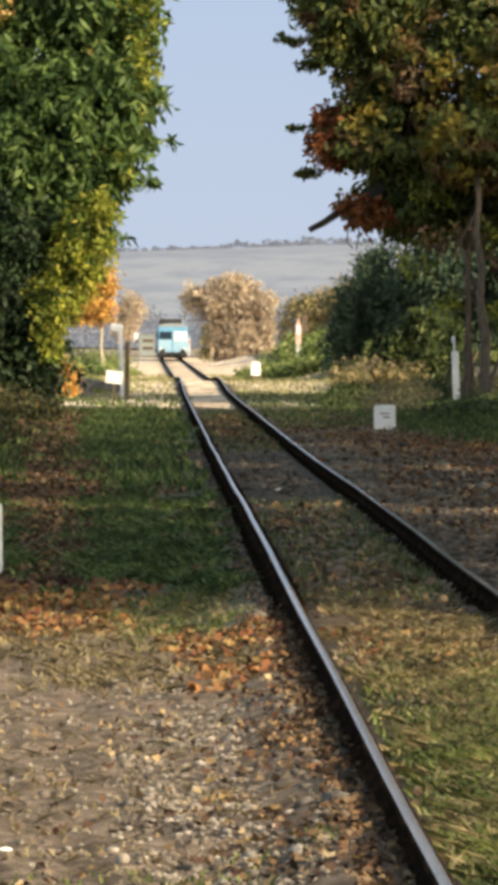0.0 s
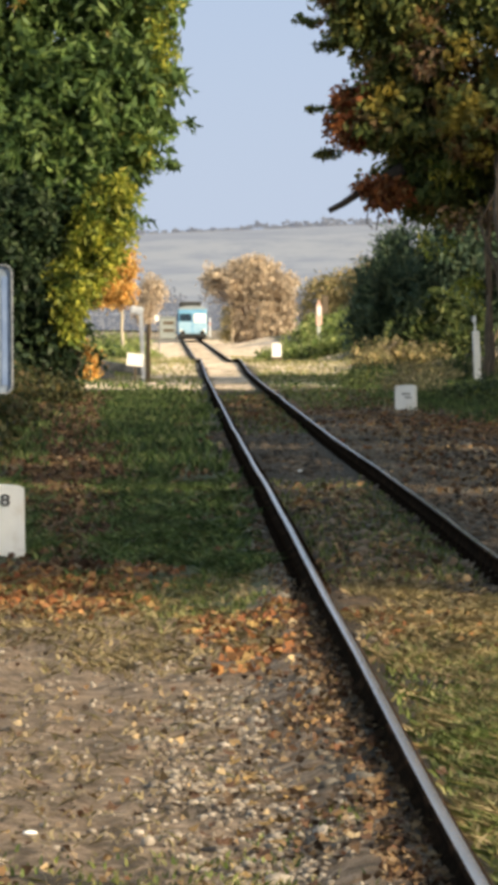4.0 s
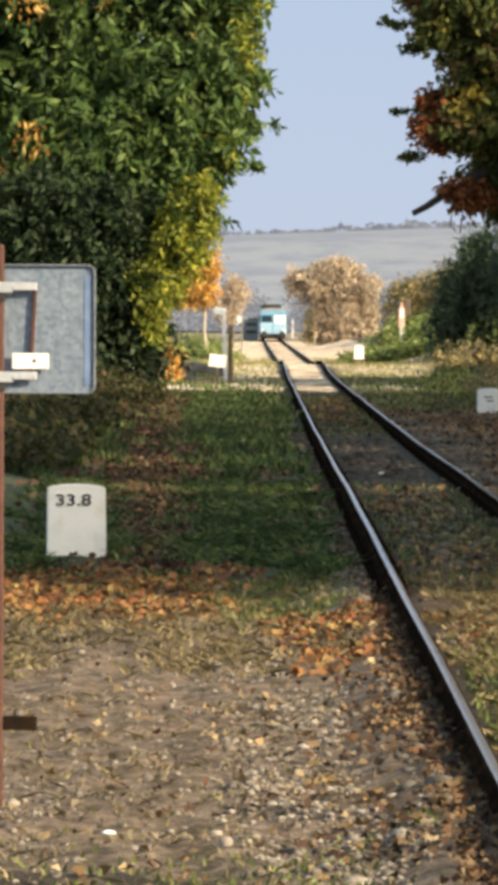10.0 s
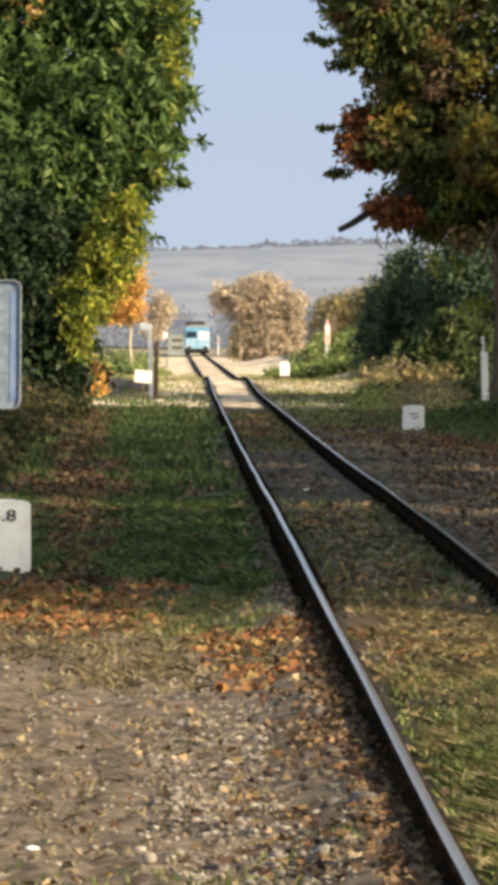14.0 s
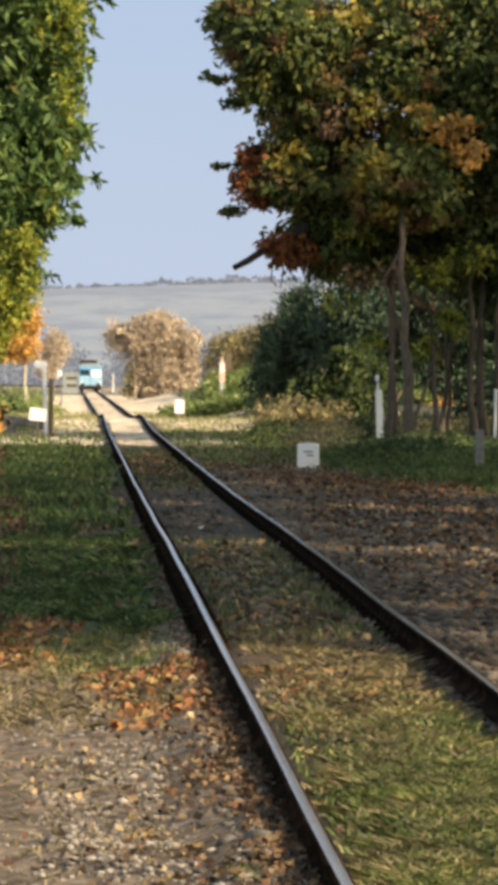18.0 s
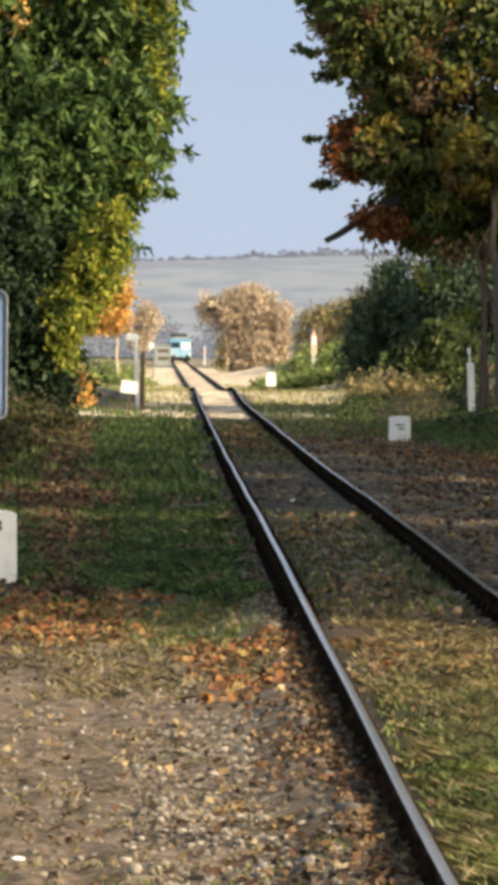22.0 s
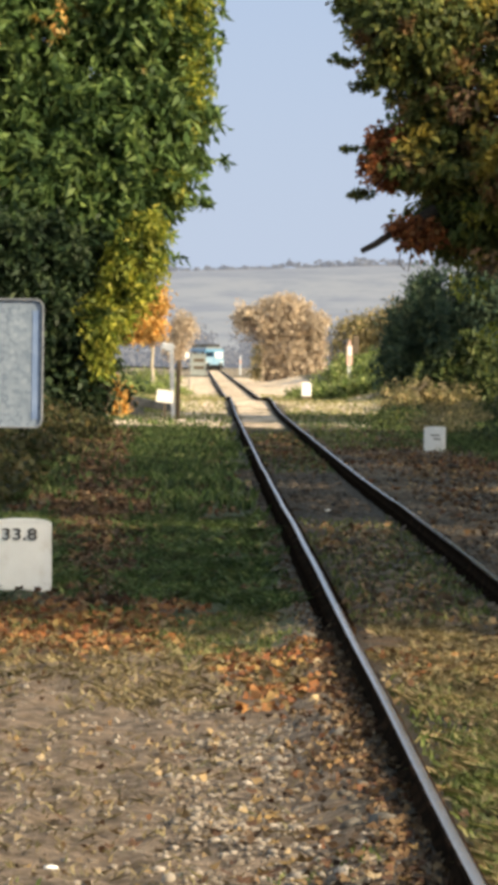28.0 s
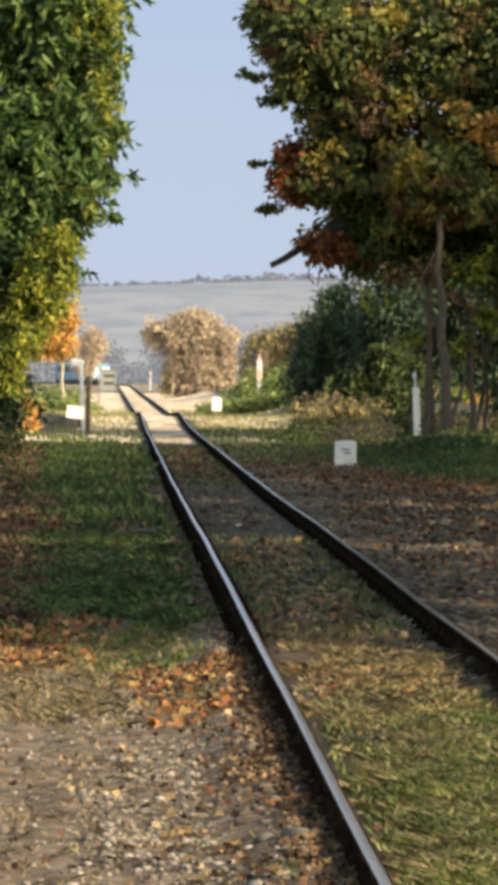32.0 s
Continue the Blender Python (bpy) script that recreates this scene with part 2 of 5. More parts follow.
def stones(name, dark, mid, pale):
    m, n, l, p = shader(name, 0.9)
    geo = n.new("ShaderNodeNewGeometry")
    c = ramp(n, l, geo.outputs["Random Per Island"], [(0.0, dark), (0.5, mid), (1.0, pale)])
    c = mixc(n, l, 0.8, c, ramp(n, l, grain(n, l, 30.0), [(0.3, (0.5, 0.47, 0.43)), (0.7, (1.35, 1.35, 1.35))]), "MULTIPLY")
    l.new(c, p.inputs["Base Color"])
    bump(n, l, p, grain(n, l, 60.0), 0.4, 0.005)
    return m


M_STONE = stones("crushed stone", (0.08, 0.063, 0.053), (0.17, 0.145, 0.125), (0.31, 0.275, 0.245))
M_CLOD = stones("crumbled earth", (0.016, 0.012, 0.009), (0.055, 0.039, 0.029), (0.15, 0.115, 0.088))
GREENS = [(0.046, 0.088, 0.034), (0.082, 0.146, 0.05), (0.125, 0.2, 0.066), (0.175, 0.24, 0.078)]
M_LEAF_ASH = foliage("ash leaves", GREENS, [((0.16, 0.18, 0.035), 0.45, 0.63), ((0.38, 0.2, 0.05), 0.55, 0.69)], mottle=0.75)
M_LEAF_LIME = foliage("yellowing leaves", [(0.11, 0.15, 0.032), (0.21, 0.255, 0.045), (0.33, 0.345, 0.065), (0.44, 0.41, 0.085)], [((0.06, 0.1, 0.024), 1.4, 0.54)], spray_scale=2.4)
M_LEAF_ORANGE = foliage("orange leaves", [(0.4, 0.19, 0.05), (0.64, 0.36, 0.11), (0.78, 0.5, 0.19), (0.66, 0.46, 0.17)], through_light=0.4)
M_LEAF_MAPLE = foliage("turning maple leaves", [(0.05, 0.074, 0.028), (0.086, 0.118, 0.042), (0.13, 0.165, 0.055), (0.2, 0.2, 0.062)],
                       [((0.3, 0.24, 0.055), 0.5, 0.57), ((0.17, 0.1, 0.045), 0.6, 0.56), ((0.34, 0.19, 0.05), 0.45, 0.68)], through_light=0.42)
# darker copy of the maple tones, with the clump's shade put in
M_LEAF_MAPLE_SHADED = foliage("maple leaves in painted shade", [(0.035, 0.056, 0.022), (0.062, 0.09, 0.032), (0.09, 0.12, 0.04), (0.13, 0.14, 0.045)], [((0.2, 0.18, 0.045), 0.5, 0.62), ((0.13, 0.08, 0.035), 0.6, 0.62)])
M_LEAF_RUST = foliage("rust-red leaves", [(0.12, 0.04, 0.022), (0.23, 0.075, 0.034), (0.33, 0.125, 0.05), (0.18, 0.09, 0.042)])
M_LEAF_DARK = foliage("dark evergreen leaves", [(0.024, 0.05, 0.036), (0.052, 0.094, 0.066), (0.09, 0.14, 0.094), (0.13, 0.175, 0.105)])
# leaf tones darkened for the shade low under the ash crown
M_LEAF_THICKET = foliage("shade-toned thicket leaves", [(0.014, 0.032, 0.017), (0.028, 0.054, 0.028), (0.046, 0.078, 0.038), (0.07, 0.1, 0.046)])
M_LEAF_SHRUB = foliage("shrub leaves", [(0.026, 0.046, 0.02), (0.055, 0.085, 0.032), (0.095, 0.13, 0.048), (0.16, 0.18, 0.065)], [((0.26, 0.24, 0.08), 0.9, 0.64), ((0.02, 0.036, 0.018), 1.2, 0.54)])
M_LEAF_BRIGHT = foliage("bright green leaves", [(0.1, 0.16, 0.05), (0.18, 0.25, 0.075), (0.3, 0.36, 0.13), (0.42, 0.44, 0.2)])
M_LEAF_TAN = foliage("dry tan leaves", [(0.43, 0.34, 0.255), (0.57, 0.465, 0.365), (0.67, 0.56, 0.455), (0.5, 0.4, 0.305)], spray_scale=0.9, mottle=0.45, through_light=0.3)
M_LEAF_OLIVE = foliage("olive and tan leaves", [(0.13, 0.13, 0.065), (0.22, 0.2, 0.1), (0.33, 0.27, 0.15), (0.42, 0.33, 0.2)])
M_LEAF_UNDER = foliage("dull undergrowth leaves", [(0.022, 0.03, 0.013), (0.042, 0.05, 0.02), (0.075, 0.075, 0.03), (0.1, 0.072, 0.036)])
M_TWIG = plain("dry twigs", (0.4, 0.31, 0.22), (0.6, 0.48, 0.37), 6.0, 0.9)


# ---- builders ----
def part(name, source, material, parent=None, label="", smooth=False):
    """One mesh object from a bmesh or a mesh, under its thing."""
    if isinstance(source, bmesh.types.BMesh):
        me = bpy.data.meshes.new(name)
        source.to_mesh(me)
        source.free()
    else:
        me = source
    if material is not None and not me.materials:
        me.materials.append(material)
    if smooth:
        me.polygons.foreach_set("use_smooth", [True] * len(me.polygons))
    ob = new(name, me)
    if parent is not None:
        ob.parent = parent
    if label:
        ob["label"] = label
    return ob


def box(x, y, z, sx, sy, sz, bevel=0.0, bm=None, turn=None, segments=2):
    """A block about its middle, with softened edges."""
    bm = bm or bmesh.new()
    made = bmesh.ops.create_cube(bm, size=1.0)["verts"]
    m = Matrix.Translation((x, y, z)) @ (turn or Matrix()) @ Matrix.Diagonal((sx, sy, sz, 1))
    bmesh.ops.transform(bm, matrix=m, verts=made)
    if bevel:
        edges = list({e for v in made for e in v.link_edges})
        bmesh.ops.bevel(bm, geom=edges, offset=bevel, segments=segments, affect="EDGES", profile=0.5)
    return bm


def rod(bm, a, b, ra, rb=None, sides=10):
    """A tapered rod from a to b."""
    a, b = Vector(a), Vector(b)
    turn = (b - a).to_track_quat("Z", "Y").to_matrix().to_4x4()
    bmesh.ops.create_cone(bm, cap_ends=True, segments=sides, radius1=ra, radius2=ra if rb is None else rb, depth=(b - a).length,
                          matrix=Matrix.Translation((a + b) / 2) @ turn)
    return bm


def quick_mesh(name, verts, faces, sides):
    """A mesh from arrays, every face with the same number of sides."""
    me = bpy.data.meshes.new(name)
    me.vertices.add(len(verts))
    me.vertices.foreach_set("co", np.asarray(verts, np.float32).ravel())
    me.loops.add(faces.size)
    me.loops.foreach_set("vertex_index", np.asarray(faces, np.int32).ravel())
    me.polygons.add(len(faces))
    me.polygons.foreach_set("loop_start", np.arange(0, faces.size, sides, dtype=np.int32))
    me.polygons.foreach_set("loop_total", np.full(len(faces), sides, np.int32))
    me.update(calc_edges=True)
    return me


def unit(v):
    return v / np.maximum(np.linalg.norm(v, axis=-1, keepdims=True), 1e-9)


def leaf_mesh(name, centre, axis, length, width, rng, fold=0.25):
    """Folded four-cornered leaves, one island each."""
    n = len(centre)
    side = unit(np.cross(axis, rng.normal(size=(n, 3))))
    up = np.cross(side, axis)
    length, width = length[:, None], width[:, None]
    base, tip = centre - axis * length / 2, centre + axis * length / 2 - up * length * 0.12
    mid = centre + up * width * fold
    verts = np.stack([base, mid + side * width / 2 - axis * length * 0.06, tip, mid - side * width / 2 - axis * length * 0.06], 1).reshape(-1, 3)
    return quick_mesh(name, verts, np.arange(4 * n).reshape(-1, 4), 4)


def crown_mesh(name, lobes, count, size, seed, clump=16, spread=0.3, droop=0.5, hollow=0.55, ragged=0.28, floor=0.05, slim=0.45, feather=0.0):
    """A crown: clumps of leaves through the outer part of several lobes, with an uneven outline."""
    rng = np.random.default_rng(seed)
    lob = np.array(lobes, float)
    share = lob[:, 3] * lob[:, 5] + lob[:, 4] * lob[:, 5] + lob[:, 3] * lob[:, 4]
    n_clump = count // clump
    pick = rng.choice(len(lob), n_clump, p=share / share.sum())
    way = unit(rng.normal(size=(n_clump, 3)))
    wob = np.array([noise.noise(Vector(w * 2.3) + Vector((p * 3.1, seed, 0))) + 0.6 * noise.noise(Vector(w * 5.7) + Vector((0, p * 2.2, seed))) for w, p in zip(way, pick)])
    reach = (hollow + (1 - hollow) * rng.random(n_clump) ** 0.6) * (1 + ragged * wob)
    heart = lob[pick, :3] + way * lob[pick, 3:6] * reach[:, None]
    c = np.repeat(heart, clump, 0) + rng.normal(size=(n_clump * clump, 3)) * spread * np.array([1, 1, 0.7])
    out = np.repeat(way, clump, 0)
    axis = unit(out * 0.5 + rng.normal(size=c.shape) * 0.6 + np.array([0, 0, -droop]))
    if feather:
        # leaflets set in pairs along a drooping stalk
        stalk = unit(way * 0.7 + rng.normal(size=way.shape) * 0.55 + np.array([0, 0, -droop * 0.6]))
        wing = unit(np.cross(stalk, rng.normal(size=way.shape)))
        along = np.tile(np.linspace(-1, 1, clump), n_clump)[:, None]
        hand = np.tile(np.where(np.arange(clump) % 2, 1.0, -1.0), n_clump)[:, None]
        stalk, wing = np.repeat(stalk, clump, 0), np.repeat(wing, clump, 0)
        c = np.repeat(heart, clump, 0) + stalk * along * spread * 1.7 + wing * hand * size * 0.35 + rng.normal(size=c.shape) * spread * 0.22 - np.array([0, 0, 1]) * (along + 1) ** 2 * spread * 0.2
        axis = unit(stalk * 0.55 + wing * hand * 0.7 + rng.normal(size=c.shape) * 0.25 + np.array([0, 0, -0.35 * droop]))
    keep = c[:, 2] > floor
    c, axis = c[keep], axis[keep]
    ln = size * rng.uniform(0.6, 1.4, len(c))
    return leaf_mesh(name, c, axis, ln, ln * slim * rng.uniform(0.7, 1.2, len(c)), rng)


def limbs(bm, start, end, r0, r1, rng, bends=5, wander=0.12, sides=8, flare=False):
    """A crooked tapered limb; gives back its joints."""
    start, end = Vector(start), Vector(end)
    pts = []
    if flare:
        pts += [(start - Vector((0, 0, 0.15)), r0 * 1.6), (start + Vector((0, 0, 0.05)), r0 * 1.4)]
    for i in range(bends + 1):
        f = i / bends if i or not flare else 0.5 / bends
        q = start.lerp(end, f)
        if 0 < i < bends:
            q += Vector(rng.normal(size=3)) * wander * (end - start).length * 0.35
        pts.append((q, r0 + (r1 - r0) * f ** 0.8))
    tube(bm, pts, sides)
    return [q for q, _ in pts]


def tube(bm, pts, sides):
    """One closed tapering skin through points with radii."""
    rings = []
    for k, (q, r) in enumerate(pts):
        way = (pts[min(k + 1, len(pts) - 1)][0] - pts[max(k - 1, 0)][0]).normalized()
        u = way.orthogonal().normalized() if not rings else (u - way * u.dot(way)).normalized()
        v = way.cross(u)
        rings.append([bm.verts.new(q + (u * math.cos(a) + v * math.sin(a)) * r) for a in (2 * math.pi * i / sides for i in range(sides))])
    for lo, hi in zip(rings, rings[1:]):
        for i in range(sides):
            bm.faces.new((lo[i], lo[(i + 1) % sides], hi[(i + 1) % sides], hi[i]))
    bm.faces.new(rings[0][::-1])
    bm.faces.new(rings[-1])


def tree(name, label, trunks, crowns, seed, bark=None, category="tree", group="", boughs=9, crook=0.05):
    """trunks: (base, top, radius); crowns: (part name, leaf material, label, lobes, count, size, extra)."""
    rng = np.random.default_rng(seed)
    base = Vector(trunks[0][0])
    root = tagged(new(name), label, category, group)
    root.location = base
    shift = np.array([*base, 0, 0, 0])
    hearts = [Vector(lobe[:3]) - base for c in crowns for lobe in c[3]]
    for foot, top, radius in trunks:
        bm = bmesh.new()
        foot, top = Vector(foot) - base, Vector(top) - base
        joints = limbs(bm, foot, top, radius, radius * 0.4, rng, 7, crook, 12, True)
        for k in range(min(boughs, 3 + 2 * len(hearts))):
            a = joints[5 + k % (len(joints) - 5)]
            limbs(bm, a, a.lerp(hearts[k % len(hearts)], 0.8), radius * 0.4, radius * 0.08, rng, 4, 0.2, 6)
        part("trunk", bm, bark or M_BARK, root, smooth=True)
    for pname, material, plabel, lobes, count, size, extra in crowns:
        me = crown_mesh(pname, [tuple(np.array(q) - shift) for q in lobes], count, size, seed + len(plabel), floor=-base.z + 0.02, **extra)
        ob = part(pname, me, material, root, plabel)
        if count < 1000 and len(lobes) > 2:
            tagged(ob, kind="stuff")
    return root


# ---- the line of the railway ----
def middle(d):
    """The track's middle line at d metres ahead: straight, a slight turn past the crossing, then a wide bend to the left."""
    d = np.asarray(d, float)
    return 1.75 - 0.0198 * d - 0.0018 * np.maximum(0.0, d - 160.0) - np.maximum(0.0, d - 584.0) ** 2 / 700.0


def step(a, b, v):
    f = np.clip((v - a) / (b - a), 0.0, 1.0)
    return f * f * (3 - 2 * f)


def inside(a, b, v, edge):
    return step(a - edge, a + edge, v) * (1 - step(b - edge, b + edge, v))


def rise(u, at, sharp):
    return 1 / (1 + np.exp(np.clip((at - u) * sharp, -50.0, 50.0)))


def hump(d):
    """The height of the track: a low bed near by, and a rise where a dirt road crosses it."""
    return 0.28 * np.exp(-((d - 184.0) / 17.0) ** 2) + 0.075 * (1 - step(48, 82, d))


def wave(x, d, sx, sd, k):
    """Smooth noise over the ground."""
    return np.array([noise.noise((a, b, k)) for a, b in zip((x * sx).ravel(), (d * sd).ravel())]).reshape(x.shape)


def banks(x, d):
    """The height of the ground beside the track, for arrays of places."""
    u = x - middle(d)
    z = hump(d) * np.where(d > 110, np.exp(-(u / 9.0) ** 2), np.exp(-(u / 1.35) ** 4))
    z += 1.5 * rise(u, 4.9, 2.0) * np.exp(-((d - 232.0) / 32.0) ** 2)
    z += 0.06 * rise(u, 6.2, 1.6) * np.exp(-((d - 128.0) / 26.0) ** 4)
    z += 0.35 * rise(-u, 5.2, 2.0) * np.exp(-((d - 90.0) / 55.0) ** 4)
    z += 0.8 * rise(u, 4.2, 1.2) * np.exp(-((d - 330.0) / 45.0) ** 4)
    z += 0.065 * np.exp(-((u + 0.98) / 0.22) ** 4) * rise(-d, -36, 0.3)
    z -= 0.025 * rise(d, 36, 0.3) * np.exp(-((np.abs(u) - 0.76) / 0.15) ** 4) - 0.03 * rise(-d, -34, 0.4) * np.exp(-(u / 0.5) ** 4)
    far = np.clip((np.abs(u) - 0.9) / 0.8, 0.0, 1.0)
    z += far * 0.045 * wave(x, d, 0.9, 0.35, 0) + far * 0.02 * wave(x, d, 3.1, 2.3, 5)
    rough = 0.014 + 0.034 * far * (d < 40)
    near = (d < 42) & (np.abs(x) < 6)
    if near.any():
        xn, dn = x[near], d[near]
        z[near] += far[near] * (0.02 * wave(xn, dn, 8.0, 4.5, 12) + 0.011 * wave(xn, dn, 17.0, 9.0, 13))
    return z + rough * wave(x, d, 3.4, 2.2, 9)


def bank(x, d):
    return float(banks(np.array([float(x)]), np.array([float(d)]))[0])


# ---- ground ----
def leafy(d):
    """The middle and half width of the strip of fallen leaves along the verge."""
    return -1.68 - 0.042 * (d - 40.0), 0.42 + 0.008 * (d - 40.0)


def cover(x, d):
    """What covers the ground, for arrays of places: shares of grass, gravel, leaf litter and straw."""
    u = x - middle(d) + 0.25 * wave(x, d, 1.3, 0.5, 3)
    e = d + 2.2 * wave(x, d, 0.8, 0.15, 7)
    blot = 0.5 + 0.5 * wave(x, d, 0.6, 0.12, 1)
    dab = 0.5 + 0.7 * wave(x, d, 1.1, 0.3, 4)
    left, between, right = 1 - step(-1.04, -0.9, u), inside(-0.61, 0.61, x - middle(d), 0.05), step(0.95, 1.15, u)
    mid, wide = leafy(d)
    strip = inside(mid - wide, mid + wide, x + 0.9 * (dab - 0.5), 0.35) * inside(38, 130, e, 3)
    grass = left * (inside(31.8 + 5.0 * (1 - step(-2.6, -1.6, u)), 130, e, 1.5) * (1 - 0.96 * strip) * (0.72 + 0.6 * blot) + (0.25 + 0.5 * blot) * (1 - step(17.2, 19.6, e)) + 0.5 * step(130, 150, e))
    grass += between * ((1 - step(20, 31, e)) * (0.5 + 1.1 * dab) + 0.62 * dab * inside(36, 58, e, 3) + 0.6 * dab * inside(84, 132, e, 8))
    grass += right * (step(3.4, 4.6, u) * 0.9 * inside(92, 150, e, 4) + 0.8 * step(4.8, 5.8, u) * inside(82, 150, e, 3) + 0.7 * dab * inside(108, 165, e, 6) + 0.5 * step(150, 165, e) + 0.3 * inside(10, 30, e, 3) + 0.45 * step(4.5, 6, u) * (1 - step(88, 96, e)))
    gravel = 0.8 * inside(-1.75, -0.88, u, 0.15) * inside(11, 20, e, 1.0) + left * inside(18.6, 33.5, e, 1.2) * (0.7 + 0.5 * step(-1.25, -2.0, u)) + inside(-1.3, -0.85, u, 0.1) * inside(13, 40, e, 3) * 0.4
    litter = left * (inside(33.0, 38.5, e, 1.0) * (1 - step(-2.6, -1.6, u)) + strip * (0.55 + 0.5 * dab))
    litter += inside(-1.35, -0.9, u, 0.15) * inside(12, 34, e, 1) * 0.5 * blot * 1.4 + between * (0.6 * inside(27, 41, e, 2) + 0.5 * dab * inside(84, 128, e, 5))
    litter += right * (0.95 * blot * inside(22, 118, e, 4) + 0.6 * inside(82, 104, e, 3) * step(1.2, 2.2, u) + 0.5 * dab * inside(104, 140, e, 4))
    # straw tone; past 130 m it also stands in for sunlight on the ground
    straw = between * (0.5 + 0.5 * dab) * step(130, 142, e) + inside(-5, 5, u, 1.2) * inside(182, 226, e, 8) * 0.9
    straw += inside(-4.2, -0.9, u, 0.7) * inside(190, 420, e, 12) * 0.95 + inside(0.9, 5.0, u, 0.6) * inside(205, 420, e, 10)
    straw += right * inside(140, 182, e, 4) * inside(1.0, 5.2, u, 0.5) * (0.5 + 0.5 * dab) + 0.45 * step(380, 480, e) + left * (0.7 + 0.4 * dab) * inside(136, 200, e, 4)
    return np.clip(np.stack([grass, gravel, litter, straw], -1), 0.0, 1.0)


def spaced(stops):
    """Coordinates from a list of (end, step)."""
    out = [stops[0][0]]
    for end, gap in stops[1:]:
        while out[-1] < end - gap * 0.5:
            out.append(out[-1] + gap)
    return np.array(out)


def make_ground():
    ys = np.concatenate([spaced([(-60, 0), (10, 10), (12, 1)]), spaced([(12.2, 0), (36, 0.13), (45, 0.25), (110, 0.6), (260, 1.6), (480, 6), (900, 25), (5000, 300)])[1:]])
    half = np.concatenate([np.arange(0, 2.4, 0.07), np.arange(2.4, 7, 0.16), np.arange(7, 16, 0.5), np.geomspace(16, 4000, 26)])
    xs = np.concatenate([-half[:0:-1], half])
    verts = np.array([(x, y, 0.0) for y in ys for x in xs])
    near = (np.abs(verts[:, 0]) < 5 + 0.1 * np.maximum(0.0, verts[:, 1])) & (verts[:, 1] < 620)
    verts[:, 2] = -0.05
    verts[near, 2] = banks(verts[near, 0], verts[near, 1]) - 0.02
    nx = len(xs)
    i = np.arange(len(ys) - 1)[:, None] * nx + np.arange(nx - 1)[None]
    faces = np.stack([i, i + 1, i + nx + 1, i + nx], -1).reshape(-1, 4)
    me = quick_mesh("ground", verts, faces, 4)
    col = me.color_attributes.new("cover", "FLOAT_COLOR", "POINT")
    data = np.tile(np.array([0.55, 0, 0, 0.4], np.float32), (len(verts), 1))
    data[near] = cover(verts[near, 0], verts[near, 1])
    col.data.foreach_set("color", data.ravel())
    ob = part("ground", me, M_SOIL, smooth=True)
    return tagged(ob, "grass, gravel and leaf-strewn earth beside the railway", "ground", kind="structure")


GROUND = make_ground()


# ---- railway track ----
def make_rail(side):
    half = [(0.066, -0.02), (0.066, 0.0), (0.02, 0.022), (0.008, 0.04), (0.008, 0.1), (0.035, 0.108), (0.038, 0.126), (0.036, 0.135), (0.022, 0.14)]
    prof = half + [(-a, b) for a, b in half[::-1]]
    ds = [-30.0, -20.0, -10.0, 0.0] + list(spaced([(8, 0), (260, 1.5), (560, 6), (900, 10)]))
    verts = []
    for d in ds:
        slope = (middle(d + 1) - middle(d - 1)) / 2
        sway = 0.012 * noise.noise(Vector((side * 7, d * 0.11, 2))) if d < 300 else 0.0
        dip = 0.012 * noise.noise(Vector((side * 3, d * 0.09, 4)))
        for a, b in prof:
            verts.append((middle(d) + side * 0.7525 + sway + a, d - slope * a, b + hump(d) + dip))
    n = len(prof)
    i = np.arange(len(ds) - 1)[:, None] * n
    j = np.arange(n)[None]
    k = (np.arange(n)[None] + 1) % n
    faces = np.stack([i + j, i + n + j, i + n + k, i + k], -1).reshape(-1, 4)
    me = quick_mesh("rail", np.array(verts), faces, 4)
    me.materials.append(M_RUST)
    me.materials.append(M_RAILTOP)
    top = np.zeros((len(ds) - 1, n), np.int32)
    top[:, 8] = 1
    me.polygons.foreach_set("material_index", top.ravel())
    return me


def make_track():
    track = tagged(new("railway_track"), "single railway track of worn steel rails sunk in earth and grass", "railway track", kind="structure")
    for side in (-1, 1):
        part("rail", make_rail(side), None, track, "rusty steel rail with a bright running surface")
    bm = box(0, 0, 0, 2.5, 0.24, 0.14, 0.015)
    me = bpy.data.meshes.new("sleeper")
    bm.to_mesh(me)
    bm.free()
    me.materials.append(M_SLEEPER)
    rng = np.random.default_rng(4)
    for k in range(270):
        d = 13.0 + 0.64 * k
        s = part("sleeper", me, None, track)
        s.location = (middle(d) + rng.uniform(-0.03, 0.03), d + rng.uniform(-0.03, 0.03), hump(d) - (0.135 if d > 36 else 0.21) + rng.uniform(-0.02, 0.016))
        s.rotation_euler = (0, 0, radians(1.2 + rng.uniform(-1, 1)))
    bm = box(-0.085, 0, 0.012, 0.09, 0.15, 0.05, 0.008)
    box(0.085, 0, 0.012, 0.09, 0.15, 0.05, 0.008, bm)
    for a in (-0.1, 0.1):
        rod(bm, (a, 0.03, 0.03), (a, 0.03, 0.075), 0.02, 0.016, 6)
    me = bpy.data.meshes.new("rail_chair")
    bm.to_mesh(me)
    bm.free()
    me.materials.append(M_RUST)
    for k in range(34, 170):
        d = 13.0 + 0.64 * k
        for side in (-1, 1):
            part("rail_chair", me, None, track).location = (middle(d) + side * 0.7525, d, hump(d) - 0.012 + rng.uniform(-0.01, 0.008))
    return track


make_track()


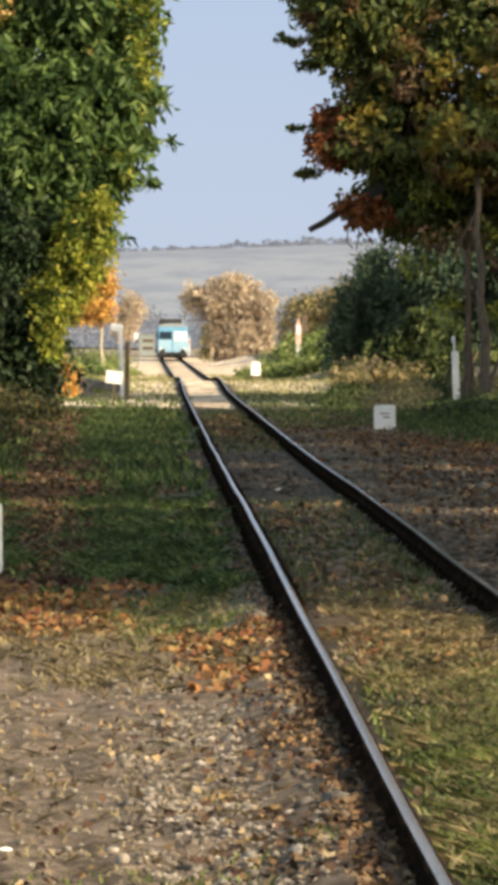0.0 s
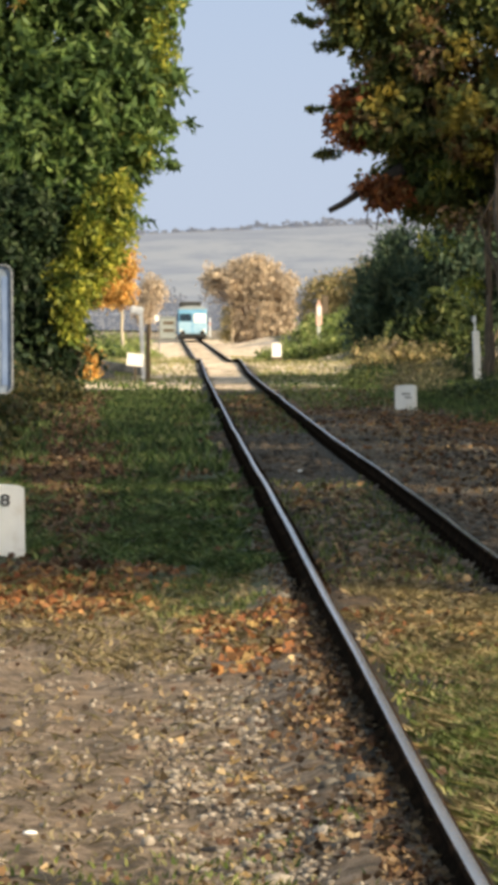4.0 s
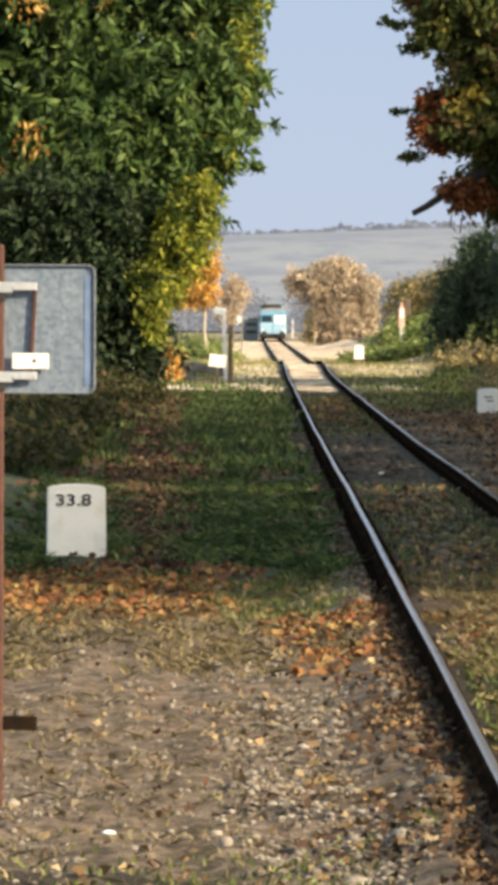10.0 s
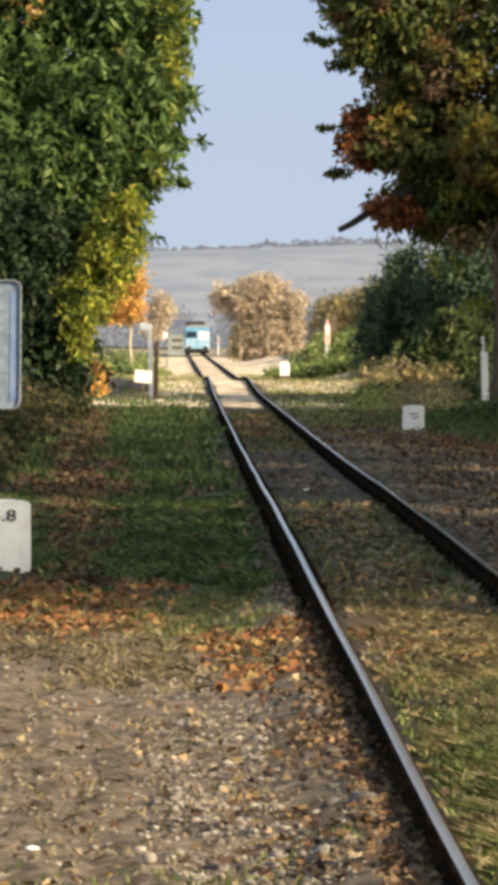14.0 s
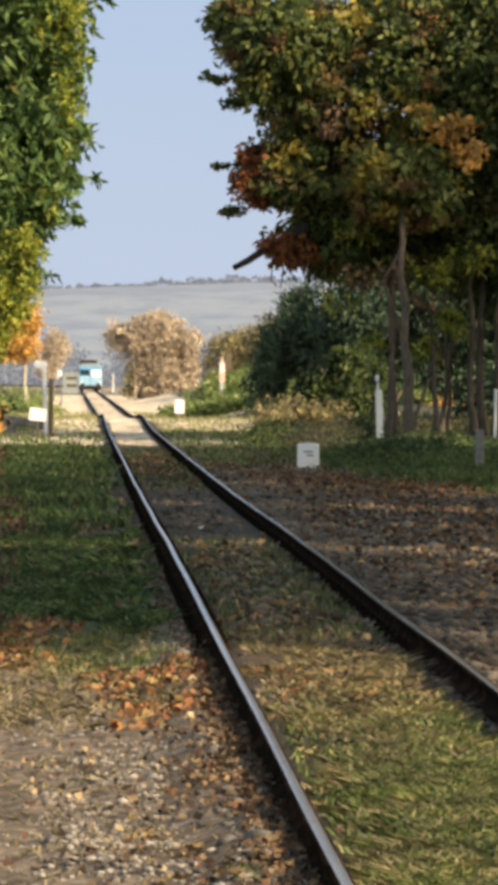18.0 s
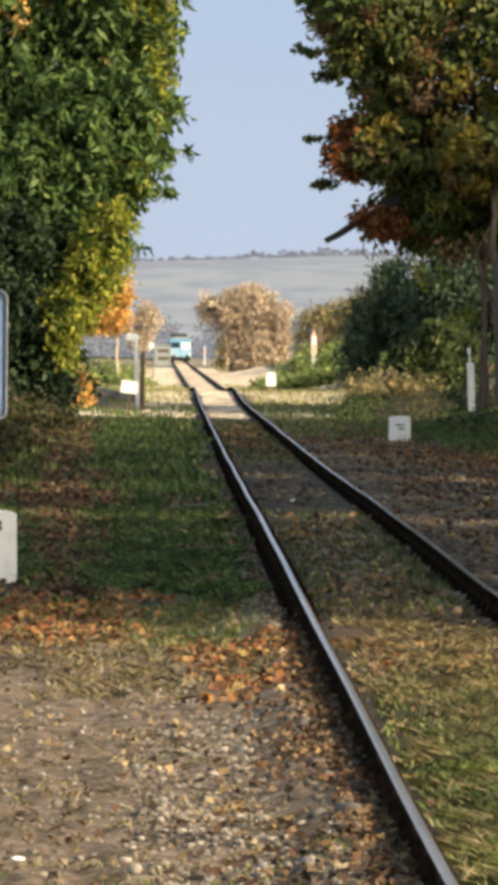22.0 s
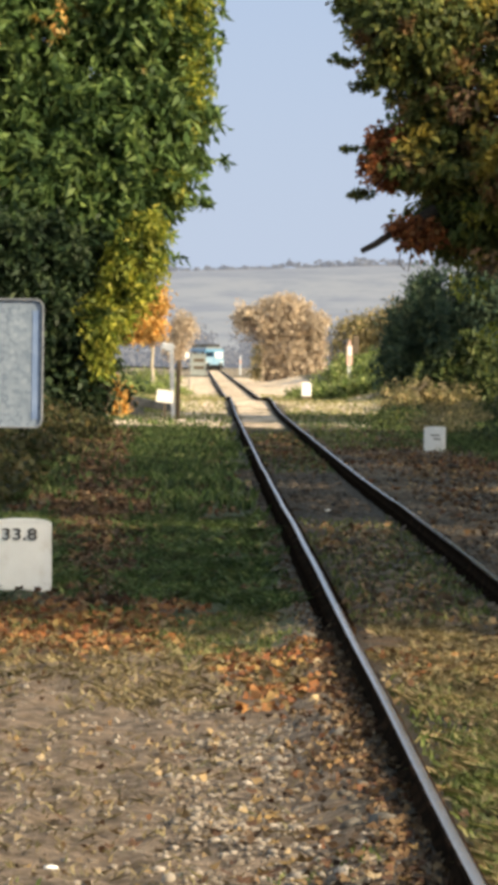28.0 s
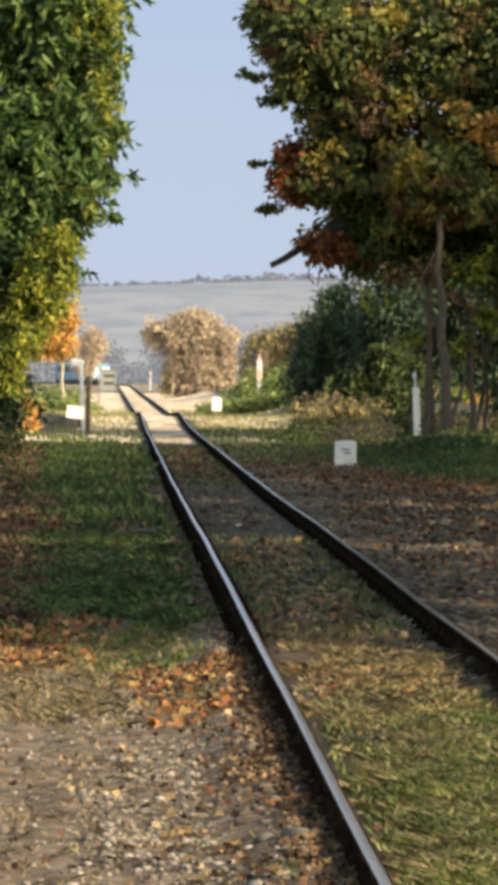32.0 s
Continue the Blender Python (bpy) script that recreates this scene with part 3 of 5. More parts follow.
# ---- far hill ----
def hill_height(x, d):
    crest = 63.6 + max(-8.0, min(2.2, 0.045 * x)) + 1.5 * noise.noise(Vector((x * 0.004, 1.0, 0)))
    return crest * step(1000, 3500, d) + 2.5 * noise.noise(Vector((x * 0.004, d * 0.003, 5))) * step(1100, 1500, d)


def make_hill():
    xs, ys = np.linspace(-1400, 1400, 141), np.linspace(1000, 4600, 73)
    verts = np.array([(x, y, hill_height(x, y) - 0.5) for y in ys for x in xs])
    nx = len(xs)
    i = np.arange(len(ys) - 1)[:, None] * nx + np.arange(nx - 1)[None]
    faces = np.stack([i, i + 1, i + nx + 1, i + nx], -1).reshape(-1, 4)
    m, n, l, p = shader("distant fields with haze glow", 1.0)
    tc = n.new("ShaderNodeTexCoord")
    v = n.new("ShaderNodeTexVoronoi")
    v.inputs["Scale"].default_value = 0.0035
    mp = n.new("ShaderNodeMapping")
    mp.inputs["Scale"].default_value = (1.0, 0.45, 1.0)
    l.new(tc.outputs["Object"], mp.inputs[0])
    l.new(mp.outputs[0], v.inputs[0])
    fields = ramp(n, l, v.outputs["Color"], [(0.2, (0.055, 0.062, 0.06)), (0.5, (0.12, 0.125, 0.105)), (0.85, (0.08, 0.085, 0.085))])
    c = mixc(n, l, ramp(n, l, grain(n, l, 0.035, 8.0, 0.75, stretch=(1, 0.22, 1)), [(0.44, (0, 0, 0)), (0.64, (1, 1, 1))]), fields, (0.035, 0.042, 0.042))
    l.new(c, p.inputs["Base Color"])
    # bluish glow stands in for the haze over the distance
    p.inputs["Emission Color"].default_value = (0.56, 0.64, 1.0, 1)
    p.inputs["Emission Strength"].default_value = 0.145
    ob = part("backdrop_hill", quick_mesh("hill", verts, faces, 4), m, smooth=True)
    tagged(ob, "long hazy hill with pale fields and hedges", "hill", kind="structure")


make_hill()
M_FARWOOD, fn, fl, fp = shader("distant woods with haze glow", 1.0)
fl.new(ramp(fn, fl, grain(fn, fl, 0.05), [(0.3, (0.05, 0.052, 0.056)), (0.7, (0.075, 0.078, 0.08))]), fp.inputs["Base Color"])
# the woods glow faintly blue to paint in the far haze
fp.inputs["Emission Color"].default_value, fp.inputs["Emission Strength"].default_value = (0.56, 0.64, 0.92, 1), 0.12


def make_far_woods():
    rng = np.random.default_rng(8)
    lobes = []
    for k in range(230):
        x = -440 + 4.0 * k + rng.uniform(-2, 2)
        tall = (2.1 + 1.1 * step(-30, -5, x) + 3.4 * step(-30, -5, x) * rng.random() ** 2) * rng.uniform(0.8, 1.25)
        d = rng.uniform(3400, 3480)
        lobes.append((x, d, hill_height(x, d) + 0.6 + tall * 0.3, rng.uniform(4, 8), 6, tall))
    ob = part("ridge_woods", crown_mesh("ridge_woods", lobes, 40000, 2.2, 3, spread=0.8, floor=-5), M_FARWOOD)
    tagged(ob, "thin line of hazy trees along the hill crest", "woods", kind="stuff")
    lobes = []
    for k in range(46):
        x, d = rng.uniform(-210, 170), rng.uniform(1300, 1420)
        lobes.append((x, d, hill_height(x, d) + 2.0, rng.uniform(6, 16), 6, rng.uniform(2, 6.5)))
    for k in range(90):
        x, d = rng.uniform(-110, 50), rng.uniform(640, 1000)
        lobes.append((x, d, 0.7, rng.uniform(4, 9), 5, rng.uniform(0.9, 2.1)))
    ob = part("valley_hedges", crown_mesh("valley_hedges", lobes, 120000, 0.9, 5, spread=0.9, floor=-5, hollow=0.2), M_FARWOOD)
    tagged(ob, "hazy hedges and scrub at the foot of the hill", "hedge", kind="stuff")


make_far_woods()

# ---- trees on the near side ----
ASH = dict(clump=14, spread=0.26, droop=0.7, hollow=0.62, ragged=0.32, slim=0.36, feather=1.0)
tree("ash_tree", "tall dense green ash tree with drooping leaves", [((-7.6, 129, 0.2), (-6.6, 129, 11.5), 0.28), ((-9.2, 131, 0.2), (-9.6, 131, 11), 0.24)],
     [("crown", M_LEAF_ASH, "", [(-6.6, 129, 9.6, 4.0, 3.6, 3.4), (-4.5, 127, 8.2, 1.9, 2.2, 1.5), (-4.5, 126.5, 6.6, 1.5, 1.6, 1.1), (-9.6, 129, 7.4, 3.6, 3.4, 4.0), (-6.9, 127, 6.4, 2.6, 2.6, 1.9), (-5.0, 126, 5.6, 1.0, 1.2, 0.9),
                                (-4.6, 128, 12.0, 2.2, 2.6, 2.2), (-9.0, 128, 12.0, 3.4, 3, 3)], 70000, 0.37, ASH),
      # sunlight along the crown's right edge, painted with the yellowing leaf tones
      ("yellow_fringe", M_LEAF_LIME, "yellowing leaves along the crown's sunny edge", [(-3.1, 126, 11.4, 0.9, 0.8, 0.7), (-2.8, 126, 10.2, 0.35, 0.4, 0.5), (-2.75, 126, 9.3, 0.3, 0.4, 0.6), (-2.9, 126, 8.3, 0.3, 0.4, 0.5), (-3.3, 125.6, 6.6, 0.45, 0.5, 0.4), (-3.6, 125.6, 12.2, 0.9, 0.6, 0.7)], 1500, 0.24, dict(ASH, spread=0.16)),
      ("orange_spray", M_LEAF_ORANGE, "spray of orange leaves", [(-8.7, 125, 10.6, 0.35, 0.3, 0.3), (-6.4, 125, 10.9, 0.25, 0.2, 0.2), (-8.5, 125, 6.9, 0.4, 0.3, 0.3), (-9.3, 125, 5.6, 0.3, 0.3, 0.25)], 240, 0.26, dict(ASH, clump=6, spread=0.24)),
      ("twig_sprays", M_LEAF_ASH, "drooping leaf sprays at the crown's edge", [(-2.6, 126, 7.2, 0.6, 0.3, 0.1), (-3.0, 126, 6.1, 0.6, 0.3, 0.09), (-3.6, 126, 4.6, 0.55, 0.3, 0.07), (-2.6, 126, 8.4, 0.5, 0.3, 0.12)], 420, 0.26, dict(ASH, clump=6, spread=0.07))], 11)
tree("hedge_tree", "overgrown ash thicket reaching the ground, shade put into its green", [((-7.0, 127, 0.2), (-7.2, 127, 3.4), 0.09), ((-9.4, 127, 0.2), (-9.2, 127, 3.6), 0.1)],
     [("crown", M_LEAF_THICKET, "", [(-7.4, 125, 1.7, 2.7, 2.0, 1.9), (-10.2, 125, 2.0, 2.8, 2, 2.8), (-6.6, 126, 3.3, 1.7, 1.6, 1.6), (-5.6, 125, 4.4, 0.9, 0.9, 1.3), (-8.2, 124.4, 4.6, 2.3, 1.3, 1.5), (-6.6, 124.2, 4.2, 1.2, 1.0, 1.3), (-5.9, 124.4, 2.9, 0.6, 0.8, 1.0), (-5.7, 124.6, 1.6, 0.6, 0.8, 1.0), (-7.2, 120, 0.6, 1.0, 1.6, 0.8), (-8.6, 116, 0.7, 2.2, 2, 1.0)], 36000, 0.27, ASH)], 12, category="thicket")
tree("yellowing_tree", "young ash tree turning yellow-green at the thicket's edge", [((-5.2, 125, 0.1), (-4.9, 125, 5.2), 0.07)],
     [("crown", M_LEAF_LIME, "", [(-4.35, 124.5, 4.5, 0.7, 0.9, 0.8), (-4.75, 124.5, 3.7, 0.65, 0.9, 0.7), (-5.15, 124, 2.9, 0.5, 0.8, 0.7), (-5.3, 124, 2.1, 0.35, 0.6, 0.5), (-4.0, 124.5, 5.3, 0.45, 0.6, 0.45)], 9000, 0.21, dict(ASH, ragged=0.55, spread=0.2))], 13)
tree("orange_tree", "slender young tree with sunlit orange leaves", [((-8.3, 268, 0.0), (-8.35, 268, 5.0), 0.12)],
     [("crown", M_LEAF_ORANGE, "", [(-9.1, 268, 4.0, 1.15, 1.2, 1.2), (-8.4, 268, 5.1, 0.85, 0.9, 0.8), (-9.6, 268, 3.2, 0.8, 0.9, 0.5), (-8.3, 268, 3.5, 0.65, 0.8, 0.7)], 5200, 0.27, dict(clump=14, spread=0.24, ragged=0.5))], 14, M_BARK_PALE, crook=0.01)
tree("orange_bush", "small ragged bush with rusty orange leaves", [((-6.15, 151, 0.0), (-6.1, 151, 1.2), 0.05)],
     [("crown", M_LEAF_ORANGE, "", [(-6.15, 151, 0.75, 0.5, 0.5, 0.55), (-5.8, 151, 0.55, 0.35, 0.4, 0.4)], 1500, 0.18, dict(clump=10, spread=0.16, ragged=0.4))], 15, category="bush")
tree("bare_tan_tree", "small half-bare tree with dry pinkish-tan twigs", [((-8.3, 330, 0.0), (-8.4, 330, 3.4), 0.09)],
     [("crown", M_LEAF_TAN, "", [(-8.1, 330, 3.7, 0.8, 0.6, 1.2), (-8.7, 330, 2.5, 0.7, 0.6, 0.9)], 3600, 0.2, dict(clump=10, spread=0.22, ragged=0.4))], 16)
MAPLE = dict(clump=14, spread=0.22, droop=0.6, hollow=0.55, ragged=0.34, slim=0.5)
big = tree("maple_tree", "broad maple turning from green to yellow and rust",
           [((7.2, 144.4, 0.0), (6.98, 146.6, 7.2), 0.19), ((6.62, 146.2, 0.0), (6.85, 147.6, 5.6), 0.12), ((6.86, 147.0, 0.0), (6.9, 148.6, 6.0), 0.1), ((7.35, 146.0, 0.2), (8.6, 148.6, 4.2), 0.07), ((8.15, 146.8, 0.2), (8.05, 148.4, 5.4), 0.1)],
           [("crown", M_LEAF_MAPLE, "", [(7.0, 151, 10.8, 4.1, 3.6, 3.8), (4.4, 150, 8.3, 1.9, 2.0, 1.2), (3.4, 150, 12.4, 1.9, 2.2, 1.6), (2.6, 149.5, 11.2, 0.7, 0.8, 0.6), (6.0, 150.6, 6.4, 2.6, 2.2, 1.3), (8.6, 151, 6.6, 1.9, 2.0, 1.5), (7.0, 147.4, 7.9, 1.7, 1.5, 1.2), (2.0, 150, 13.3, 0.8, 0.8, 0.6)], 66000, 0.31, MAPLE),
            ("rust_branch", M_LEAF_RUST, "branch of dark rust-red leaves", [(3.75, 149, 5.85, 0.62, 0.6, 0.5), (2.6, 149.6, 8.3, 0.75, 0.8, 1.0), (3.0, 149, 6.1, 0.25, 0.3, 0.2)], 2500, 0.24, dict(clump=12, spread=0.14, ragged=0.3, slim=0.6)),
            ("edge_sprays", M_LEAF_MAPLE, "leaf sprays hanging from the crown's edge", [(1.3, 150, 11.4, 0.45, 0.3, 0.12), (1.9, 150, 10.6, 0.5, 0.3, 0.14), (1.7, 150, 8.6, 0.45, 0.3, 0.08), (1.9, 150, 7.2, 0.45, 0.3, 0.08), (1.4, 150, 13.0, 0.5, 0.4, 0.25)], 520, 0.26, dict(clump=6, spread=0.08, slim=0.5)),
            ("low_sprays", M_LEAF_LIME, "yellow-green sprays under the crown", [(5.2, 147.6, 4.3, 0.6, 0.3, 0.3), (8.2, 147.6, 5.2, 0.8, 0.4, 0.3), (9.2, 147.6, 5.8, 0.7, 0.4, 0.4), (8.6, 147.6, 3.8, 0.5, 0.3, 0.25), (6.2, 147.6, 3.0, 0.5, 0.3, 0.3), (7.9, 147.6, 2.9, 0.5, 0.3, 0.25), (5.6, 148, 6.6, 0.9, 0.3, 0.3)], 1500, 0.26, dict(clump=10, spread=0.16, slim=0.3, feather=1.0, droop=0.9)),
            ("brown_sprays", M_FALLEN, "withered brown sprays under the crown", [(6.2, 147.4, 5.0, 0.8, 0.4, 0.45), (6.9, 147.2, 7.0, 0.8, 0.4, 0.3), (7.9, 147.4, 4.4, 0.4, 0.3, 0.4), (5.0, 148, 10.2, 0.5, 0.4, 0.9)], 560, 0.24, dict(clump=10, spread=0.18, slim=0.4)),
            ("orange_branch", M_LEAF_ORANGE, "branch of orange leaves", [(8.6, 147.2, 9.7, 0.6, 0.4, 0.3), (8.35, 147.2, 9.35, 0.4, 0.3, 0.16), (9.1, 147.2, 9.0, 0.45, 0.4, 0.2), (7.6, 147.2, 10.2, 0.25, 0.3, 0.14), (9.0, 147.2, 8.6, 0.3, 0.3, 0.1)], 640, 0.26, dict(clump=8, spread=0.14, slim=0.6))], 21, M_BARK_DARK, boughs=1, crook=0.02)
rng = np.random.default_rng(29)
bm = bmesh.new()
limbs(bm, Vector((4.2, 149.2, 6.7)) - big.location, Vector((1.87, 149, 5.36)) - big.location, 0.2, 0.09, rng, 5, 0.06, 8)
part("dead_branch", bm, M_BARK_BACKLIT, big, "bare branch stub, darkened as if backlit", smooth=True)
for path in ([(3.4, 149, 5.9), (3.1, 149, 5.4), (3.05, 149, 5.0), (3.25, 149, 4.8)], [(3.3, 149, 5.9), (3.45, 149, 5.3), (3.35, 149, 4.75)]):
    bm = bmesh.new()
    tube(bm, [(Vector(q) - big.location, 0.022) for q in path], 6)
    part("hanging_twig", bm, M_BARK_DARK, big, "thin curled twig")
tree("maple_clump", "cluster of slim dark-stemmed maples with a shared crown",
     [((9.45, 149, 0.3), (9.25, 149, 8), 0.12), ((9.75, 149.5, 0.3), (9.8, 150, 9), 0.15), ((10.15, 149, 0.3), (10.25, 149, 8.5), 0.12), ((10.45, 150, 0.3), (10.7, 150, 9), 0.16),
      ((10.85, 149, 0.3), (11.1, 149, 9), 0.13), ((8.6, 152, 0.3), (9.2, 152, 5), 0.09), ((8.9, 153, 0.3), (8.7, 153, 5), 0.08)],
     [("crown", M_LEAF_MAPLE_SHADED, "", [(11.0, 149.6, 8.6, 3.0, 2.2, 4.2), (12.4, 151, 5.6, 3.0, 2.6, 2.6), (10.4, 149.6, 12.0, 2.8, 2.4, 3)], 40000, 0.28, MAPLE)], 22, M_BARK_DARK, boughs=0, crook=0.025)
tree("evergreen_shrub", "dense dark blue-green evergreen shrub", [((4.9, 190, 0.6), (4.9, 190, 4.4), 0.1)],
     [("crown", M_LEAF_DARK, "", [(4.8, 190, 3.0, 1.2, 1.2, 1.7), (5.5, 190, 2.6, 1.2, 1.2, 1.9), (5.0, 190, 4.5, 0.7, 0.7, 0.9), (5.25, 190, 5.2, 0.4, 0.5, 0.6), (4.1, 190, 2.6, 0.7, 0.8, 1.2), (3.75, 190, 1.7, 0.55, 0.7, 1.0), (6.6, 188, 3.2, 1.1, 1.0, 1.7)], 17000, 0.34, dict(clump=12, spread=0.32, droop=-0.5, ragged=0.55, slim=0.2, feather=1.0))], 23, category="shrub")
tree("mixed_shrub", "leafy shrub with green and yellow leaves under the maple", [((6.4, 172, 0.0), (6.4, 172, 2.2), 0.05)],
     [("crown", M_LEAF_SHRUB, "", [(5.3, 172, 1.5, 0.8, 0.7, 0.6), (6.1, 172, 1.2, 0.7, 0.7, 0.6), (7.0, 173, 1.7, 0.8, 0.8, 0.8), (6.3, 172, 2.5, 0.6, 0.6, 0.4), (4.7, 172, 0.9, 0.5, 0.6, 0.45)], 4200, 0.38, dict(clump=10, spread=0.3, ragged=0.6, feather=1.0, droop=0.8, slim=0.32))], 24, M_BARK_DARK, category="shrub", boughs=2)
tree("tan_brush", "low tangled brush with yellow-tan leaves", [((4.4, 168, 0.2), (4.4, 168, 1.2), 0.04)],
     [("crown", M_LEAF_OLIVE, "", [(4.0, 168, 0.6, 1.0, 0.8, 0.6), (5.2, 168, 0.5, 0.9, 0.8, 0.5), (3.6, 164, 0.4, 0.5, 0.6, 0.5)], 3400, 0.24, dict(clump=12, spread=0.22, ragged=0.55, feather=1.0, slim=0.3))], 25, category="brush")
tree("understory", "dark leafy thicket behind the maple trunks", [((9.0, 190, 0.3), (9.0, 190, 4), 0.08), ((11.5, 192, 0.3), (11.2, 192, 4), 0.08)],
     [("crown", M_LEAF_DARK, "", [(8.4, 190, 3.6, 1.9, 1.2, 2.2), (11.0, 192, 3.8, 2.4, 1.2, 2.2), (13.8, 192, 3.0, 2.4, 1.2, 3.0), (7.4, 186, 4.6, 1.6, 1.2, 1.3), (9.6, 188, 5.6, 2.6, 1.2, 1.6), (12.5, 188, 6, 2.4, 1.2, 1.6), (13.0, 190, 1.2, 1.8, 1.0, 1.2)], 26000, 0.32, dict(clump=16, spread=0.28, ragged=0.4))], 26, category="thicket")
tree("sunlit_brush", "sunlit green and rusty brush seen between the stems", [((9.6, 206, 0.0), (9.6, 206, 1.6), 0.04)],
     [("crown", M_LEAF_BRIGHT, "", [(10.5, 206, 1.5, 0.8, 0.8, 1.1), (11.4, 206, 0.9, 0.7, 0.8, 0.7), (13.6, 206, 1.8, 0.8, 0.8, 0.9)], 3600, 0.24, dict(clump=12, spread=0.24, ragged=0.5)),
      ("rusty_growth", M_LEAF_ORANGE, "rusty orange growth", [(12.4, 205, 1.6, 0.35, 0.5, 1.0), (11.6, 205, 0.5, 0.6, 0.5, 0.4), (12.4, 205, 0.7, 0.4, 0.5, 0.5)], 900, 0.2, dict(clump=10, spread=0.22, ragged=0.5))], 28, category="brush")
tree("olive_bush", "rounded olive and tan bush in hazy sunlight", [((3.2, 300, 0.4), (3.2, 300, 3.5), 0.1)],
     [("crown", M_LEAF_OLIVE, "", [(3.2, 300, 2.5, 1.3, 1.2, 2.2), (4.8, 305, 2.8, 1.4, 1.2, 2.2), (6.0, 300, 3.0, 1.4, 1.2, 2.6)], 12000, 0.3, dict(clump=14, spread=0.26, droop=0.0, ragged=0.35, slim=0.3))], 27, category="bush")


def make_golden_bush():
    rng = np.random.default_rng(31)
    root = tagged(new("golden_bush"), "large sunlit bush of dry golden twigs", "bush")
    root.location = (-0.6, 340, 0)
    bm = bmesh.new()
    for k in range(90):
        ang, lean = rng.uniform(0, 2 * math.pi), rng.uniform(0.05, 0.85)
        foot = (rng.normal() * 0.8 + 0.0, rng.normal() * 0.7, -0.1)
        ln = rng.uniform(3.0, 5.6)
        tip = (foot[0] + math.cos(ang) * lean * ln * 0.72 - 0.4, foot[1] + math.sin(ang) * lean * ln * 0.5, ln * (1.05 - 0.4 * lean))
        limbs(bm, foot, tip, 0.032, 0.009, rng, 4, 0.1, 4)
    tagged(part("twigwork", bm, M_TWIG, root), kind="stuff")
    lobes = [(-1.7, 0, 4.5, 2.5, 1.8, 1.35), (0.5, 0, 4.3, 1.9, 1.8, 1.4), (-0.6, 0, 5.6, 1.5, 1.5, 0.85), (-0.3, 0, 2.6, 2.2, 1.6, 1.7), (1.4, 0, 2.4, 1.2, 1.2, 1.7), (-1.3, 0, 1.2, 1.2, 1.0, 1.2), (0.4, -0.4, 0.9, 2.0, 1.2, 1.0), (-3.4, 0, 4.8, 0.8, 0.8, 0.6)]
    me = crown_mesh("crown", lobes, 30000, 0.3, 32, clump=12, spread=0.24, droop=-0.3, hollow=0.5, ragged=0.45, slim=0.3, feather=1.0)
    part("crown", me, M_LEAF_TAN, root)
    lobes = [(-2.5, -0.8, 1.1, 0.3, 0.4, 1.1), (-2.4, -0.8, 2.2, 0.2, 0.3, 0.6)]
    part("creeper", crown_mesh("creeper", lobes, 700, 0.2, 33, clump=12, spread=0.2), M_LEAF_OLIVE, root, "olive creeper at the bush's foot")


make_golden_bush()


